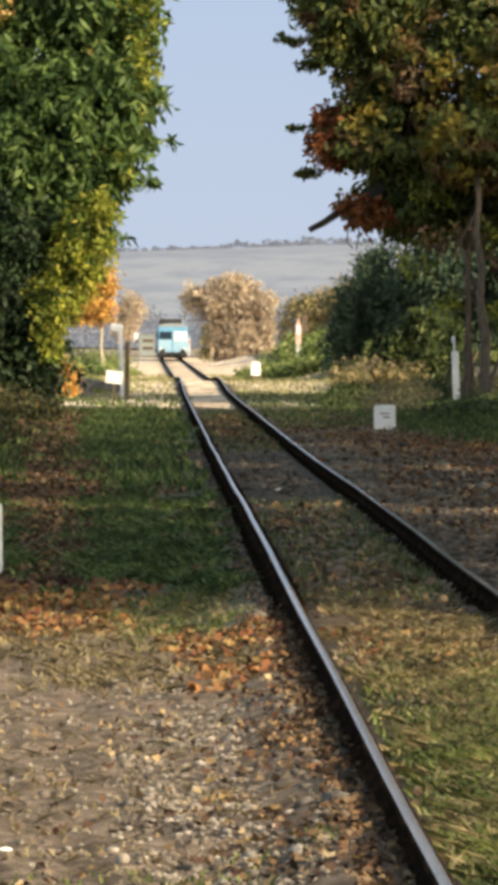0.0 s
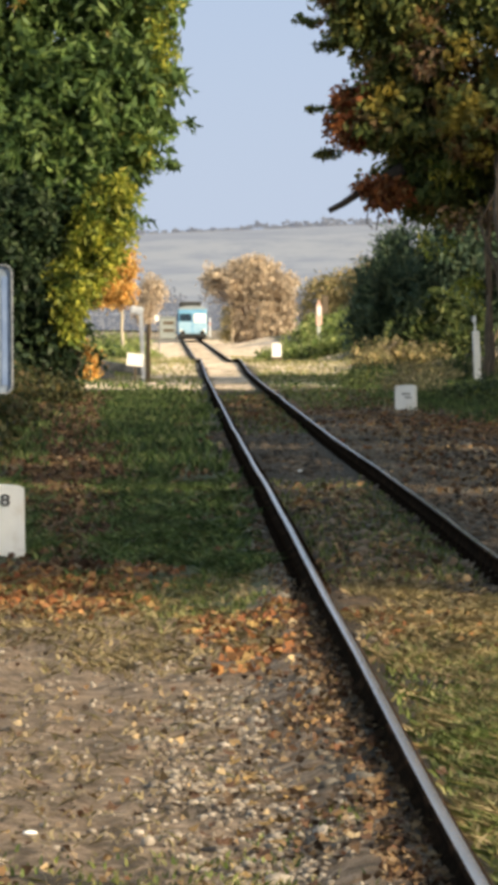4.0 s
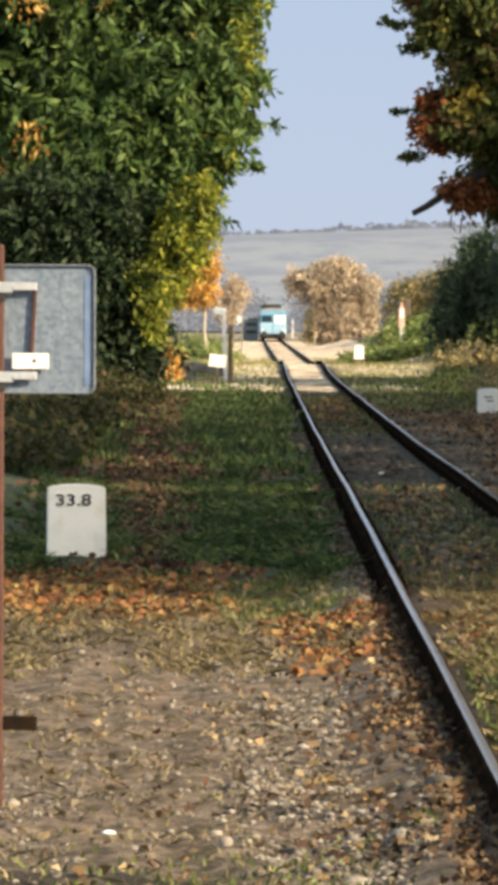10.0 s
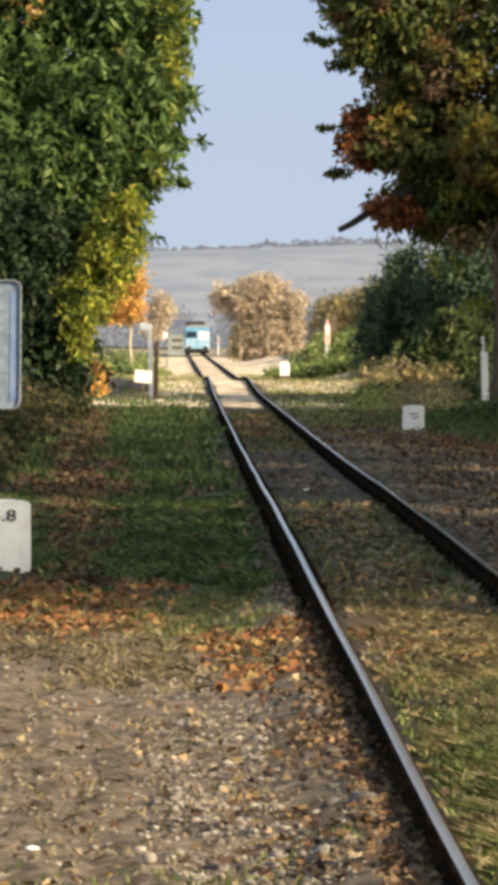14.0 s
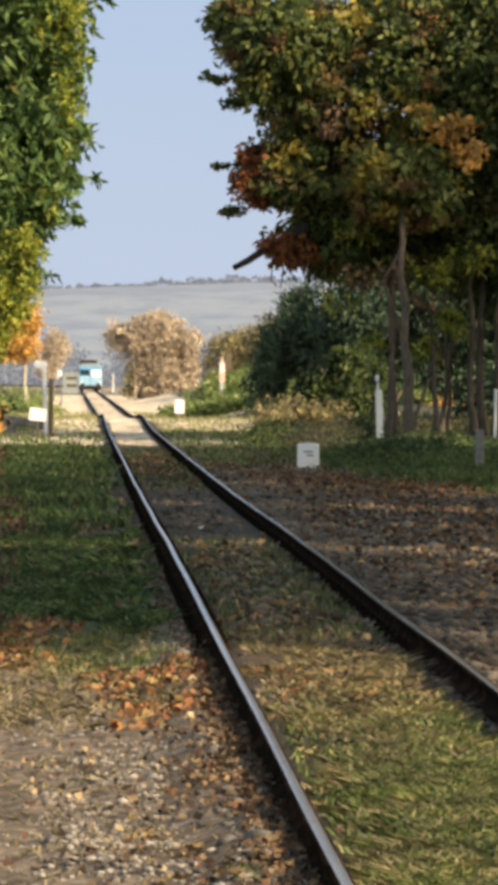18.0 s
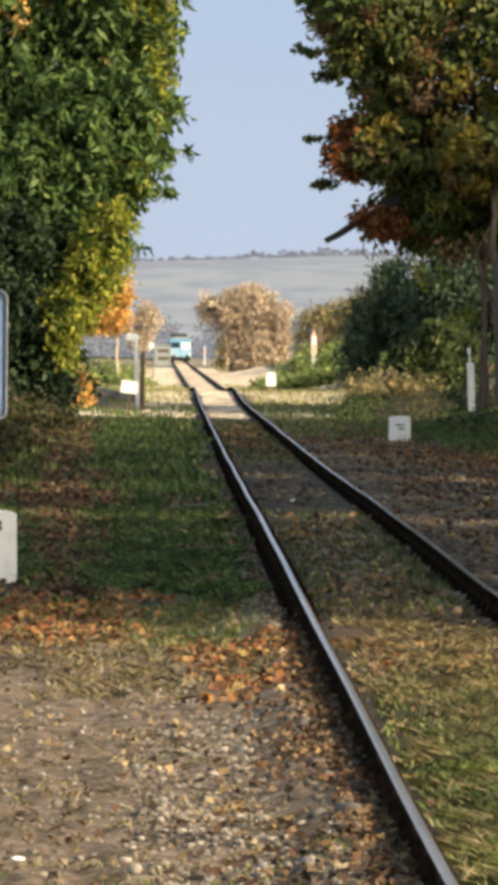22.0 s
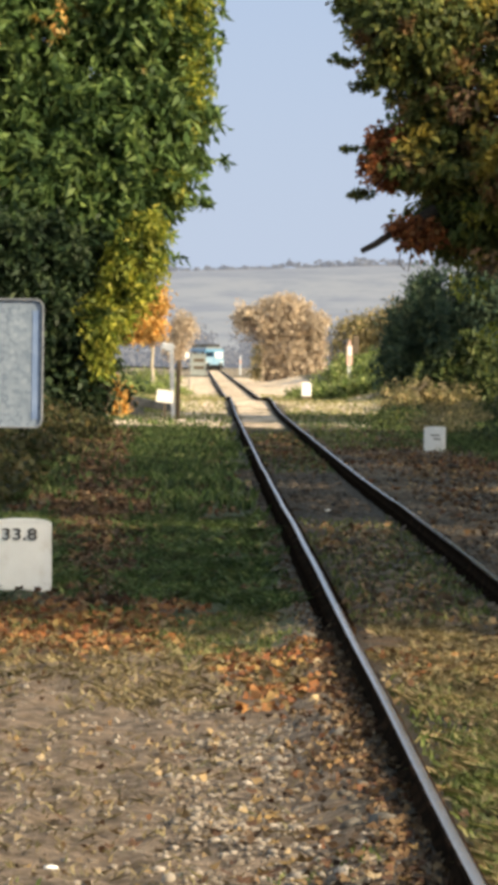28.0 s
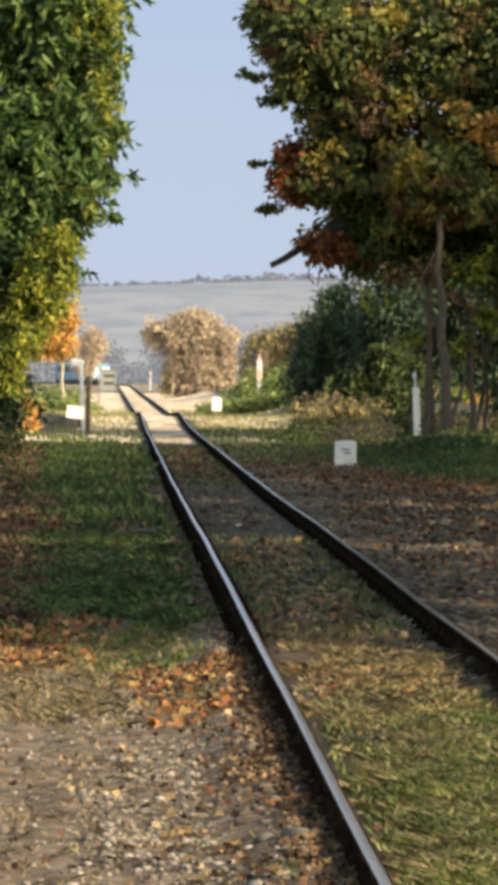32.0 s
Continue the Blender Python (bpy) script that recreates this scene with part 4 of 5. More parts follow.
def make_bank_greens():
    """Bright brambles on the sunny bank."""
    rng = np.random.default_rng(41)
    for k, (x, d, w, h) in enumerate([(0.2, 206, 0.7, 0.4), (4.6, 240, 1.2, 1.0), (3.6, 203, 0.9, 0.5), (0.9, 210, 0.9, 0.6), (2.2, 222, 1.3, 0.8), (3.3, 212, 1.0, 0.9), (1.6, 205, 0.8, 0.5), (2.9, 236, 1.2, 0.8), (4.2, 226, 0.9, 0.9), (2.5, 204, 0.8, 0.6)]):
        z = bank(x, d)
        tree("bramble", "bright sunlit green bramble on the bank", [((x, d, z), (x, d, z + h * 0.6), 0.02)],
             [("crown", M_LEAF_BRIGHT, "", [(x, d, z + h * 0.45, w, 1.0, h * 0.65)], 2400, 0.2, dict(clump=12, spread=0.22, ragged=0.5, slim=0.4, feather=1.0))], 50 + k, category="bramble", group="brambles on the bank")
    for k, (x, d, w, h) in enumerate([(-5.6, 84, 1.3, 0.5), (-6.4, 96, 1.6, 0.7), (-5.0, 72, 1.0, 0.4), (-7.0, 108, 1.9, 0.9), (-4.7, 64, 0.8, 0.35), (-5.6, 112, 1.0, 0.5)]):
        z = bank(x, d)
        tree("undergrowth", "dark green ivy and weeds along the thicket's foot", [((x, d, z), (x, d, z + 0.2), 0.012)],
             [("crown", M_LEAF_UNDER, "", [(x, d, z + h * 0.25, w, 4.0, h * 0.45)], 2600, 0.15, dict(clump=12, spread=0.2, ragged=0.4, slim=0.6))], 80 + k, category="weeds", group="undergrowth by the thicket")
    for k, (x, d, w, h, m) in enumerate([(3.9, 128, 0.8, 0.4, M_LEAF_OLIVE), (2.9, 140, 0.8, 0.4, M_LEAF_SHRUB), (4.8, 146, 1.0, 0.6, M_LEAF_OLIVE), (3.6, 152, 0.9, 0.4, M_LEAF_SHRUB), (5.9, 150, 1.0, 0.6, M_LEAF_SHRUB), (8.3, 162, 1.4, 0.6, M_LEAF_UNDER), (10.2, 162, 1.4, 0.6, M_LEAF_UNDER), (12.0, 162, 1.4, 0.6, M_LEAF_UNDER), (6.2, 122, 0.9, 0.2, M_LEAF_THICKET), (8.2, 114, 1.1, 0.25, M_LEAF_SHRUB), (9.8, 120, 1.2, 0.25, M_LEAF_THICKET), (7.4, 134, 1.1, 0.22, M_LEAF_SHRUB), (4.9, 116, 0.7, 0.3, M_LEAF_SHRUB)]):
        z = bank(x, d)
        tree("roadside_weeds", "mixed green and tan weeds beside the track", [((x, d, z), (x, d, z + 0.2), 0.012)],
             [("crown", m, "", [(x, d, z + h * 0.35, w, 3.0, h * 0.7)], 1800, 0.13, dict(clump=10, spread=0.2, ragged=0.45, slim=0.4))], 90 + k, category="weeds", group="weeds by the track")
    for k, (x, d, w, h) in enumerate([(-9.5, 250, 2.0, 0.5), (-7.0, 236, 1.4, 0.4), (-9.8, 305, 2.2, 0.9), (-5.7, 165, 1.4, 0.3)]):
        tree("low_weeds", "low sunlit yellow-green weeds beside the track", [((x, d, 0), (x, d, 0.3), 0.015)],
             [("crown", M_LEAF_BRIGHT, "", [(x, d, h * 0.4, w, 1.2, h * 0.7)], 2600, 0.15, dict(clump=12, spread=0.2, ragged=0.4))], 70 + k, category="weeds", group="weeds by the track")


make_bank_greens()


def make_shade_row():
    """Trees out of view, added beside the line to shade the track and the maples."""
    rng = np.random.default_rng(61)
    first = None
    spots = [(18.5, 139), (10.0, 34.3), (9.8, 43), (10.4, 55), (11.0, 64), (11.6, 73), (12.4, 82), (13.2, 91), (14.0, 100), (14.8, 109), (15.6, 118)]
    for k, (x, d) in enumerate(spots):
        if k < 1:
            tree("tall_shade_maple", "tall maple added out of view to shade the other maples", [((x, d, 0.0), (x, d, 13), 0.3)],
                 [("crown", M_LEAF_MAPLE, "", [(x, d, 12.0, 4.5, 4.5, 5.5), (x - 1, d - 2, 8, 4, 4, 4.5), (x + 3, d - 2, 9, 4, 4, 5)], 14000, 0.5, MAPLE)], 63 + k, group="row of maples along the railway")
        elif first is None:
            first = tree("shade_maple", "maple added out of view to shade the track", [((x, d, 0.0), (x, d, 9), 0.2)],
                         [("crown", M_LEAF_MAPLE, "", [(x, d, 8.0, 4.0, 4.6, 4.2), (x + 1, d + 3, 6, 3, 3.4, 3.4), (x, d - 3, 5.6, 3, 3, 3.2)], 7000, 0.42, MAPLE)], 62, group="row of maples along the railway")
        else:
            copy_thing(first, pose(x, d, 0, 0, 0, rng.uniform(0, 360)))


make_shade_row()


# ---- signs and posts ----
def writing(text, size, depth, material, parent, m, label):
    cu = bpy.data.curves.new(text, "FONT")
    cu.offset = 0.001
    cu.body, cu.size, cu.extrude, cu.align_x, cu.align_y = text, size, depth, "CENTER", "CENTER"
    tmp = bpy.data.objects.new("writing", cu)
    scene.collection.objects.link(tmp)
    me = bpy.data.meshes.new_from_object(tmp.evaluated_get(bpy.context.evaluated_depsgraph_get()))
    bpy.data.objects.remove(tmp)
    ob = part("writing", me, material, parent, label)
    ob.matrix_local = m
    return ob


def marker_stone(name, label, x, d, w, h, thick, turn, lean=0.0):
    """A painted stone slab with a softly arched top."""
    root = tagged(new(name), label, "marker stone")
    root.matrix_world = pose(x, d, bank(x, d) - 0.03, lean, 0, turn)
    bm = bmesh.new()
    outline = [(-w / 2, -0.15), (w / 2, -0.15), (w / 2 * 0.97, h * 0.95)]
    outline += [(w / 2 * 0.94 * math.cos(a), h * 0.95 + h * 0.05 * math.sin(a)) for a in np.linspace(0.25, math.pi - 0.25, 9)]
    outline += [(-w / 2 * 0.97, h * 0.95)]
    f = bm.faces.new([bm.verts.new((a, -thick / 2, b)) for a, b in outline])
    ext = bmesh.ops.extrude_face_region(bm, geom=[f])
    bmesh.ops.translate(bm, vec=(0, thick, 0), verts=[v for v in ext["geom"] if isinstance(v, bmesh.types.BMVert)])
    bmesh.ops.recalc_face_normals(bm, faces=bm.faces[:])
    bmesh.ops.bevel(bm, geom=[e for e in bm.edges if e.calc_length() > 0.02], offset=0.012, segments=2, affect="EDGES", profile=0.5)
    part("slab", bm, M_WHITE, root)
    return root


km = marker_stone("kilometre_stone", "white-painted kilometre stone with black numerals in fallen leaves", -2.395, 41.3, 0.52, 0.66, 0.13, 6, -2)
km.location.z -= 0.02
writing("33.8", 0.14, 0.004, M_BLACK, km, pose(-0.03, -0.074, 0.515, 90) @ Matrix.Diagonal((1.32, 1, 1, 1)), "black painted numerals")
stone = marker_stone("white_marker_stone", "white-painted marker stone in the grass", 3.02, 105.5, 0.47, 0.55, 0.3, -8)
for k, (a, b, w) in enumerate([(0.02, 0.36, 0.2), (0.06, 0.28, 0.16)]):
    part("faint_mark", box(a, -0.154, b, w, 0.01, 0.035, 0.003), M_CONCRETE, stone, "faint grey worn mark")
far_stone = marker_stone("small_white_stone", "small white marker stone with a dark foot below the bank", 0.28, 199, 0.4, 0.86, 0.3, 4)
part("dark_foot", box(0, -0.02, 0.14, 0.41, 0.32, 0.3, 0.03), M_TIMBER, far_stone, "dark bare stone foot")


def make_panel_sign():
    x, d = -1.51, 20.45
    root = tagged(new("road_sign"), "galvanised back of a sign panel on a rust-red post", "sign")
    root.location = (x, d, 0)
    bm = box(-0.022, 0, 1.15, 0.062, 0.062, 2.5, 0.008)
    part("post", bm, M_RUST_RED, root, "rust-red square steel post")
    bm = box(0, 0.055, 2.036, 0.8, 0.006, 0.557)
    corners = [e for e in bm.edges if abs(e.verts[0].co.y - e.verts[1].co.y) > 0.004]
    bmesh.ops.bevel(bm, geom=corners, offset=0.035, segments=5, affect="EDGES", profile=0.5)
    panel = part("panel", bm, M_GALV, root, "galvanised sheet panel seen from behind")
    bm = bmesh.new()
    for a, b, w, h in ((0, 0.2755, 0.73, 0.009), (0, -0.2755, 0.73, 0.009), (0.398, 0, 0.009, 0.49), (-0.398, 0, 0.009, 0.49)):
        box(a, 0.047, 2.036 + b, w, 0.022, h, 0.004, bm)
    for sx in (-1, 1):
        for sz in (-1, 1):
            for k in range(5):
                a = radians(9 + 18 * k)
                box(sx * (0.365 + 0.033 * math.cos(a)), 0.047, 2.036 + sz * (0.2425 + 0.033 * math.sin(a)), 0.0095, 0.0215, 0.0095, 0.002, bm)
    part("rim", bm, M_GALV_RIM, root, "folded rim of the panel")
    part("edge_film", box(0.368, 0.0505, 2.03, 0.03, 0.003, 0.47, 0.001), M_BLUE_FILM, root, "strip of blue film along the edge")
    for z in (2.215, 1.83):
        bm = box(0.0, -0.036, z, 0.1, 0.008, 0.045, 0.002)
        box(0.095, 0.02, z + 0.005, 0.11, 0.02, 0.034, 0.003, bm)
        box(-0.095, 0.02, z + 0.005, 0.11, 0.02, 0.034, 0.003, bm)
        rod(bm, (0.06, -0.045, z), (0.06, -0.02, z), 0.011)
        c = part("clamp", bm, M_CLAMP, root, "bright clamp round the post")
        part("band", box(-0.022, 0.0, z - 0.045, 0.072, 0.074, 0.03, 0.003), M_BLACK, c, "dark rubber band")
    part("stiffener", box(0.132, 0.04, 2.03, 0.016, 0.022, 0.4, 0.003, turn=Matrix.Rotation(radians(3), 4, "Y")), M_RUST_RED, root, "rust-stained stiffening strip")
    lab = part("label_plate", box(0.122, 0.026, 1.898, 0.16, 0.006, 0.068, 0.004), M_WHITE_CLEAN, root, "small white plate")
    part("rivet", rod(bmesh.new(), (0.14, 0.02, 1.9), (0.14, 0.026, 1.9), 0.008), M_BLACK, lab)
    part("step", box(0.08, 0, 0.335, 0.15, 0.05, 0.06, 0.006), M_RUST, root, "short rusty arm low on the post")


make_panel_sign()


def make_far_posts():
    # white notice board leaning below a timber post
    root = tagged(new("timber_post"), "weathered dark timber post beside the track", "post")
    root.location = (-3.88, 151, 0)
    bm = bmesh.new()
    rod(bm, (0, 0, -0.2), (0.02, 0, 1.85), 0.085, 0.065, 10)
    part("shaft", bm, M_TIMBER, root)
    root = tagged(new("pale_post"), "pale grey concrete post with a broad bent head", "post")
    root.location = (-4.08, 152, 0)
    bm = box(0.0, 0, 1.15, 0.13, 0.13, 2.5, 0.02, turn=Matrix.Rotation(radians(-2), 4, "Y"))
    part("shaft", bm, M_PALE_POST, root)
    bm = box(-0.16, -0.01, 2.27, 0.42, 0.15, 0.26, 0.05, turn=Matrix.Rotation(radians(16), 4, "Y"))
    part("head", bm, M_PALE_POST, root, "broad pale head")
    root = tagged(new("notice_board"), "small blank white board on a short stake", "sign")
    root.location = (-4.24, 149.5, 0)
    part("stake", box(0, 0.03, 0.3, 0.06, 0.05, 0.9, 0.006), M_TIMBER, root)
    part("board", box(0, 0, 0.72, 0.53, 0.025, 0.4, 0.02, turn=Matrix.Rotation(radians(6), 4, "Y")), M_WHITE_CLEAN, root, "white painted board")
    root = tagged(new("concrete_beam"), "old grey concrete beam lying in the grass", "beam")
    root.matrix_world = pose(-4.95, 156, 0.42, 0, 9, 18)
    part("beam", box(0, 0, 0, 1.7, 0.4, 0.28, 0.04), M_CONCRETE, root)
    part("beam_foot", box(-0.4, 0.05, -0.28, 0.5, 0.4, 0.36, 0.04), M_CONCRETE, root)
    # small white plate on a thin pole
    root = tagged(new("plate_post"), "small white plate on a thin pale pole", "sign")
    root.location = (-5.85, 246, 0)
    part("pole", rod(bmesh.new(), (0.12, 0, -0.1), (0.12, 0, 2.0), 0.03), M_CONCRETE, root)
    part("plate", box(0, -0.05, 1.98, 0.22, 0.03, 0.3, 0.02), M_WHITE_CLEAN, root, "white plate")
    # marker board on the sunny bank
    x, d = 2.2, 212
    root = tagged(new("striped_marker"), "tall narrow white and faded red marker on the bank", "marker post")
    root.location = (x, d, bank(x, d) - 0.1)
    for z0, h, w, m, nm in ((0.0, 0.7, 0.12, M_YELLOW, "yellow_foot"), (0.7, 0.6, 0.16, M_WHITE_CLEAN, "white_band"), (1.3, 0.45, 0.2, M_PINK, "faded_band"), (1.75, 0.4, 0.18, M_WHITE_CLEAN, "white_band")):
        part(nm, box(0, 0, z0 + h / 2, w, 0.1, h - 0.004, 0.012), m, root, nm.replace("_", " "))
    for a in (-0.115, 0.115):
        part("red_edge", box(a, 0, 1.75, 0.03, 0.09, 0.85, 0.006), M_PINK, root, "faded red painted edge")
    bm = bmesh.new()
    f = bm.faces.new([bm.verts.new(v) for v in ((-0.1, 0, 2.15), (0.1, 0, 2.15), (0.0, 0, 2.5))])
    ext = bmesh.ops.extrude_face_region(bm, geom=[f])
    bmesh.ops.translate(bm, vec=(0, 0.08, 0), verts=[v for v in ext["geom"] if isinstance(v, bmesh.types.BMVert)])
    part("pointed_top", bm, M_PINK, root)
    root = tagged(new("dark_panel"), "dark weathered panel behind the striped marker", "sign")
    root.location = (2.75, 236, bank(2.75, 236))
    part("stake", box(0, 0.04, 0.6, 0.08, 0.05, 1.3, 0.006), M_TIMBER, root)
    part("panel", box(0, 0, 1.35, 0.32, 0.04, 0.95, 0.02), M_TIMBER, root)
    # thin pale post beyond the crossing
    root = tagged(new("track_post"), "thin pale post with a faded red band beside the track", "post")
    root.location = (-5.9, 470, 0)
    part("shaft", box(0, 0, 0.9, 0.13, 0.12, 2.0, 0.02), M_PALE_POST, root)
    part("band", box(0, -0.01, 1.3, 0.15, 0.13, 0.35, 0.02), M_PINK, root, "faded red band")
    # relay cabinet
    root = tagged(new("relay_cabinet"), "pale grey-green trackside relay cabinet with dark louvres", "cabinet")
    root.location = (-9.3, 435, 0)
    part("body", box(0, 0, 1.0, 1.3, 0.7, 1.9, 0.04), M_CABINET, root)
    part("roof", box(0, 0, 2.0, 1.42, 0.85, 0.1, 0.03), M_CABINET, root)
    for k in range(2):
        part("louvre", box(0.05, -0.36, 0.78 + 0.68 * k, 0.95, 0.03, 0.3, 0.01), M_TIMBER, root, "dark louvre")
    for a in (-0.64, 0.64):
        part("corner_post", box(a, -0.37, 1.0, 0.12, 0.05, 1.9, 0.01), M_CABINET, root)
    # white concrete posts under the maple
    for k, (x, d, h, w, lean, mat, label) in enumerate([(6.3, 144, 1.62, 0.2, -2, M_WHITE_CLEAN, "white-painted concrete post under the maple"),
                                                        (6.8, 105, 0.95, 0.17, 0, M_CONCRETE, "short grey concrete post in the grass"),
                                                        (10.05, 148, 1.7, 0.1, 1, M_WHITE_CLEAN, "tall thin white post among the maple stems")]):
        root = tagged(new("concrete_post"), label, "post", "posts under the maples")
        root.matrix_world = pose(x, d, bank(x, d) - 0.1, 0, lean, 5)
        part("shaft", box(0, 0, h / 2, w, w, h, 0.02), mat, root)
        if k == 0:
            part("cap", box(-0.04, 0, h + 0.36, 0.11, 0.1, 0.2, 0.03), M_PALE_POST, root, "small pale box above the post")
            part("bracket", box(-0.02, 0, h + 0.14, 0.05, 0.05, 0.34, 0.006), M_PALE_POST, root)


make_far_posts()

# ---- train ----
M_BLUE = plain("light blue paint", (0.22, 0.4, 0.56), (0.33, 0.5, 0.64), 2.0, 0.4, 0.0, 0.05)
M_CREAM = plain("mid-blue paint", (0.1, 0.3, 0.5), (0.16, 0.38, 0.57), 2.0, 0.4, 0.0, 0.05)
M_ROOF = plain("grey roof", (0.2, 0.24, 0.28), (0.3, 0.34, 0.37), 2.0, 0.6, 0.0, 0.1)
M_GLASS, gn, gl, gp = shader("dark window glass", 0.08)
gp.inputs["Base Color"].default_value = (0.015, 0.03, 0.05, 1)
M_LAMP, ln, ll, lp = shader("lamp lens", 0.2)
lp.inputs["Base Color"].default_value = (0.85, 0.85, 0.82, 1)


def railcar(label):
    """A short railcar; its origin is at rail height under its middle, and it runs towards +y."""
    root = tagged(new("railcar"), label, "railcar", "train")
    length, w = 15.0, 2.3
    body = part("body", box(0, 0, 0.95, w, length, 1.1, 0.08), M_BLUE, root)
    part("upper_body", box(0, 0, 2.02, w - 0.02, length - 0.05, 1.06, 0.07), M_CREAM, root, "mid-blue window band")
    bm = bmesh.new()
    prof = [(-1.11, 2.36), (-1.06, 2.46), (-0.8, 2.56), (-0.45, 2.62), (0, 2.64), (0.45, 2.62), (0.8, 2.56), (1.06, 2.46), (1.11, 2.36)]
    f = bm.faces.new([bm.verts.new((a, -length / 2, b)) for a, b in prof])
    ext = bmesh.ops.extrude_face_region(bm, geom=[f])
    bmesh.ops.translate(bm, vec=(0, length, 0), verts=[v for v in ext["geom"] if isinstance(v, bmesh.types.BMVert)])
    bmesh.ops.recalc_face_normals(bm, faces=bm.faces[:])
    bmesh.ops.translate(bm, vec=(0, 0, 0.14), verts=bm.verts[:])
    roof = part("roof", bm, M_ROOF, root, "grey curved roof")
    for y in (-5.6, 4.5):
        part("roof_unit", box(-0.15, y, 2.93, 1.7, 1.9, 0.36, 0.06), M_BLACK, roof, "dark cooling unit on the roof")
    part("underframe", box(0, 0, 0.3, 2.2, length - 0.1, 0.4, 0.04), M_BLACK, root, "black underframe")
    for end in (-1, 1):
        y = end * (length / 2)
        part("windscreen", box(-0.54, y, 1.86, 0.9, 0.05, 0.55, 0.05), M_GLASS, root)
        # sun glare on the end window, painted as a white pane
        part("glare_pane", box(0.58, y, 1.78, 0.98, 0.05, 0.7, 0.05), M_WHITE_CLEAN, root, "end window painted white for the sun's glare")
        part("end_door", box(0.0, y, 1.2, 0.12, 0.04, 1.5, 0.02), M_CREAM, root, "pale centre strip of the end wall")
        part("bumper_beam", box(0, y + end * 0.06, 0.4, 2.2, 0.16, 0.3, 0.03), M_BLACK, root, "black buffer beam")
        for sx in (-0.78, 0.78):
            bm = rod(bmesh.new(), (sx, y, 0.62), (sx, y + end * 0.5, 0.62), 0.09)
            rod(bm, (sx, y + end * 0.5, 0.62), (sx, y + end * 0.56, 0.62), 0.2, 0.2, 14)
            part("buffer", bm, M_BLACK, root)
            part("headlight", rod(bmesh.new(), (sx * 1.15, y, 0.78), (sx * 1.15, y + end * 0.05, 0.78), 0.13, 0.13, 14), M_LAMP, root)
        part("coupling", box(0, y + end * 0.3, 0.5, 0.12, 0.5, 0.16, 0.03), M_BLACK, root)
        bogie = part("bogie", box(0, end * 4.6, 0.34, 1.9, 2.4, 0.22, 0.04), M_BLACK, root)
        for wy in (-0.85, 0.85):
            for sx in (-0.73, 0.73):
                part("wheel", rod(bmesh.new(), (sx - 0.06, end * 4.6 + wy, 0.36), (sx + 0.06, end * 4.6 + wy, 0.36), 0.36, 0.36, 18), M_RUST, bogie)
    for side in (-1, 1):
        for k in range(8):
            y = -5.2 + 1.5 * k
            if k in (1, 6):
                door = part("door", box(side * 1.15, y, 1.35, 0.04, 0.9, 1.75, 0.02), M_BLUE, root)
                part("door_window", box(side * 1.165, y, 1.85, 0.04, 0.6, 0.6, 0.03), M_GLASS, door)
            else:
                part("side_window", box(side * 1.15, y, 1.9, 0.04, 1.15, 0.62, 0.05), M_GLASS, root)
    return root


REAR = railcar("light blue railcar with a darker window band on the track")
CARS = [REAR] + [copy_thing(REAR, pose(0, 0, 0)) for _ in range(1)]
for car in CARS[1:]:
    tagged(car, "light blue railcar coupled further ahead in the train")


def on_track(d):
    slope = float(middle(d + 4) - middle(d - 4)) / 8
    return pose(float(middle(d)), d, 0.14 + float(hump(d)), 0, 0, math.degrees(math.atan(-slope)))


def reach(t):
    """How far ahead the train's tail is: it pulls away, gathering speed until the bend."""
    return 365.0 + 3.0 * t + 0.18 * t * t - 0.8 * max(0.0, t - 27.5) ** 2


# ---- loose cover of the ground: stones, grass, leaves ----
def scatter(n, u0, u1, d0, d1, rng, power=1.0, drift=0.0):
    """Points beside the track; drift gathers them into heaps and frays the edges."""
    d = d0 + (d1 - d0) * rng.random(n) ** power
    u = rng.uniform(u0, u1, n)
    x = u + middle(d)
    ok = np.abs(x) < 0.085 * d
    if drift:
        heap = wave(x, d, 1.6, 0.55, drift) + 0.5 * wave(x, d, 4.0, 1.5, drift)
        edge = np.minimum(np.minimum(u - u0, u1 - u) / (0.3 * (u1 - u0)), np.minimum(d - d0, d1 - d) / (0.25 * (d1 - d0)))
        ok &= heap + np.minimum(edge, 1) * 0.9 > rng.uniform(0.2, 0.9, n)
    x, d = x[ok], d[ok]
    z = banks(x, d) - 0.02
    return np.stack([x, d, z], 1)


def thin(p, channel, rng, gain=1.0):
    """Keeps points where the ground's cover has that kind."""
    share = cover(p[:, 0], p[:, 1])[:, channel]
    return p[rng.random(len(p)) < share * gain]


def grass_mesh(name, p, tall, rng, leanx=0.5, wide=0.1):
    n = len(p)
    ang = rng.uniform(0, 2 * math.pi, n)
    side = np.stack([np.cos(ang), np.sin(ang), 0 * ang], 1)
    h = (tall * rng.uniform(0.4, 1.25, n))[:, None]
    w = h * wide + 0.003
    lean = np.stack([rng.normal(size=n), rng.normal(size=n), 0 * ang], 1) * h * leanx
    tip = p + lean + np.array([0, 0, 1]) * h
    mid = p + lean * 0.35 + np.array([0, 0, 0.6]) * h
    verts = np.stack([p - side * w, p + side * w, mid + side * w * 0.7, tip, mid - side * w * 0.7], 1).reshape(-1, 3)
    return quick_mesh(name, verts, np.arange(5 * n).reshape(-1, 5), 5)


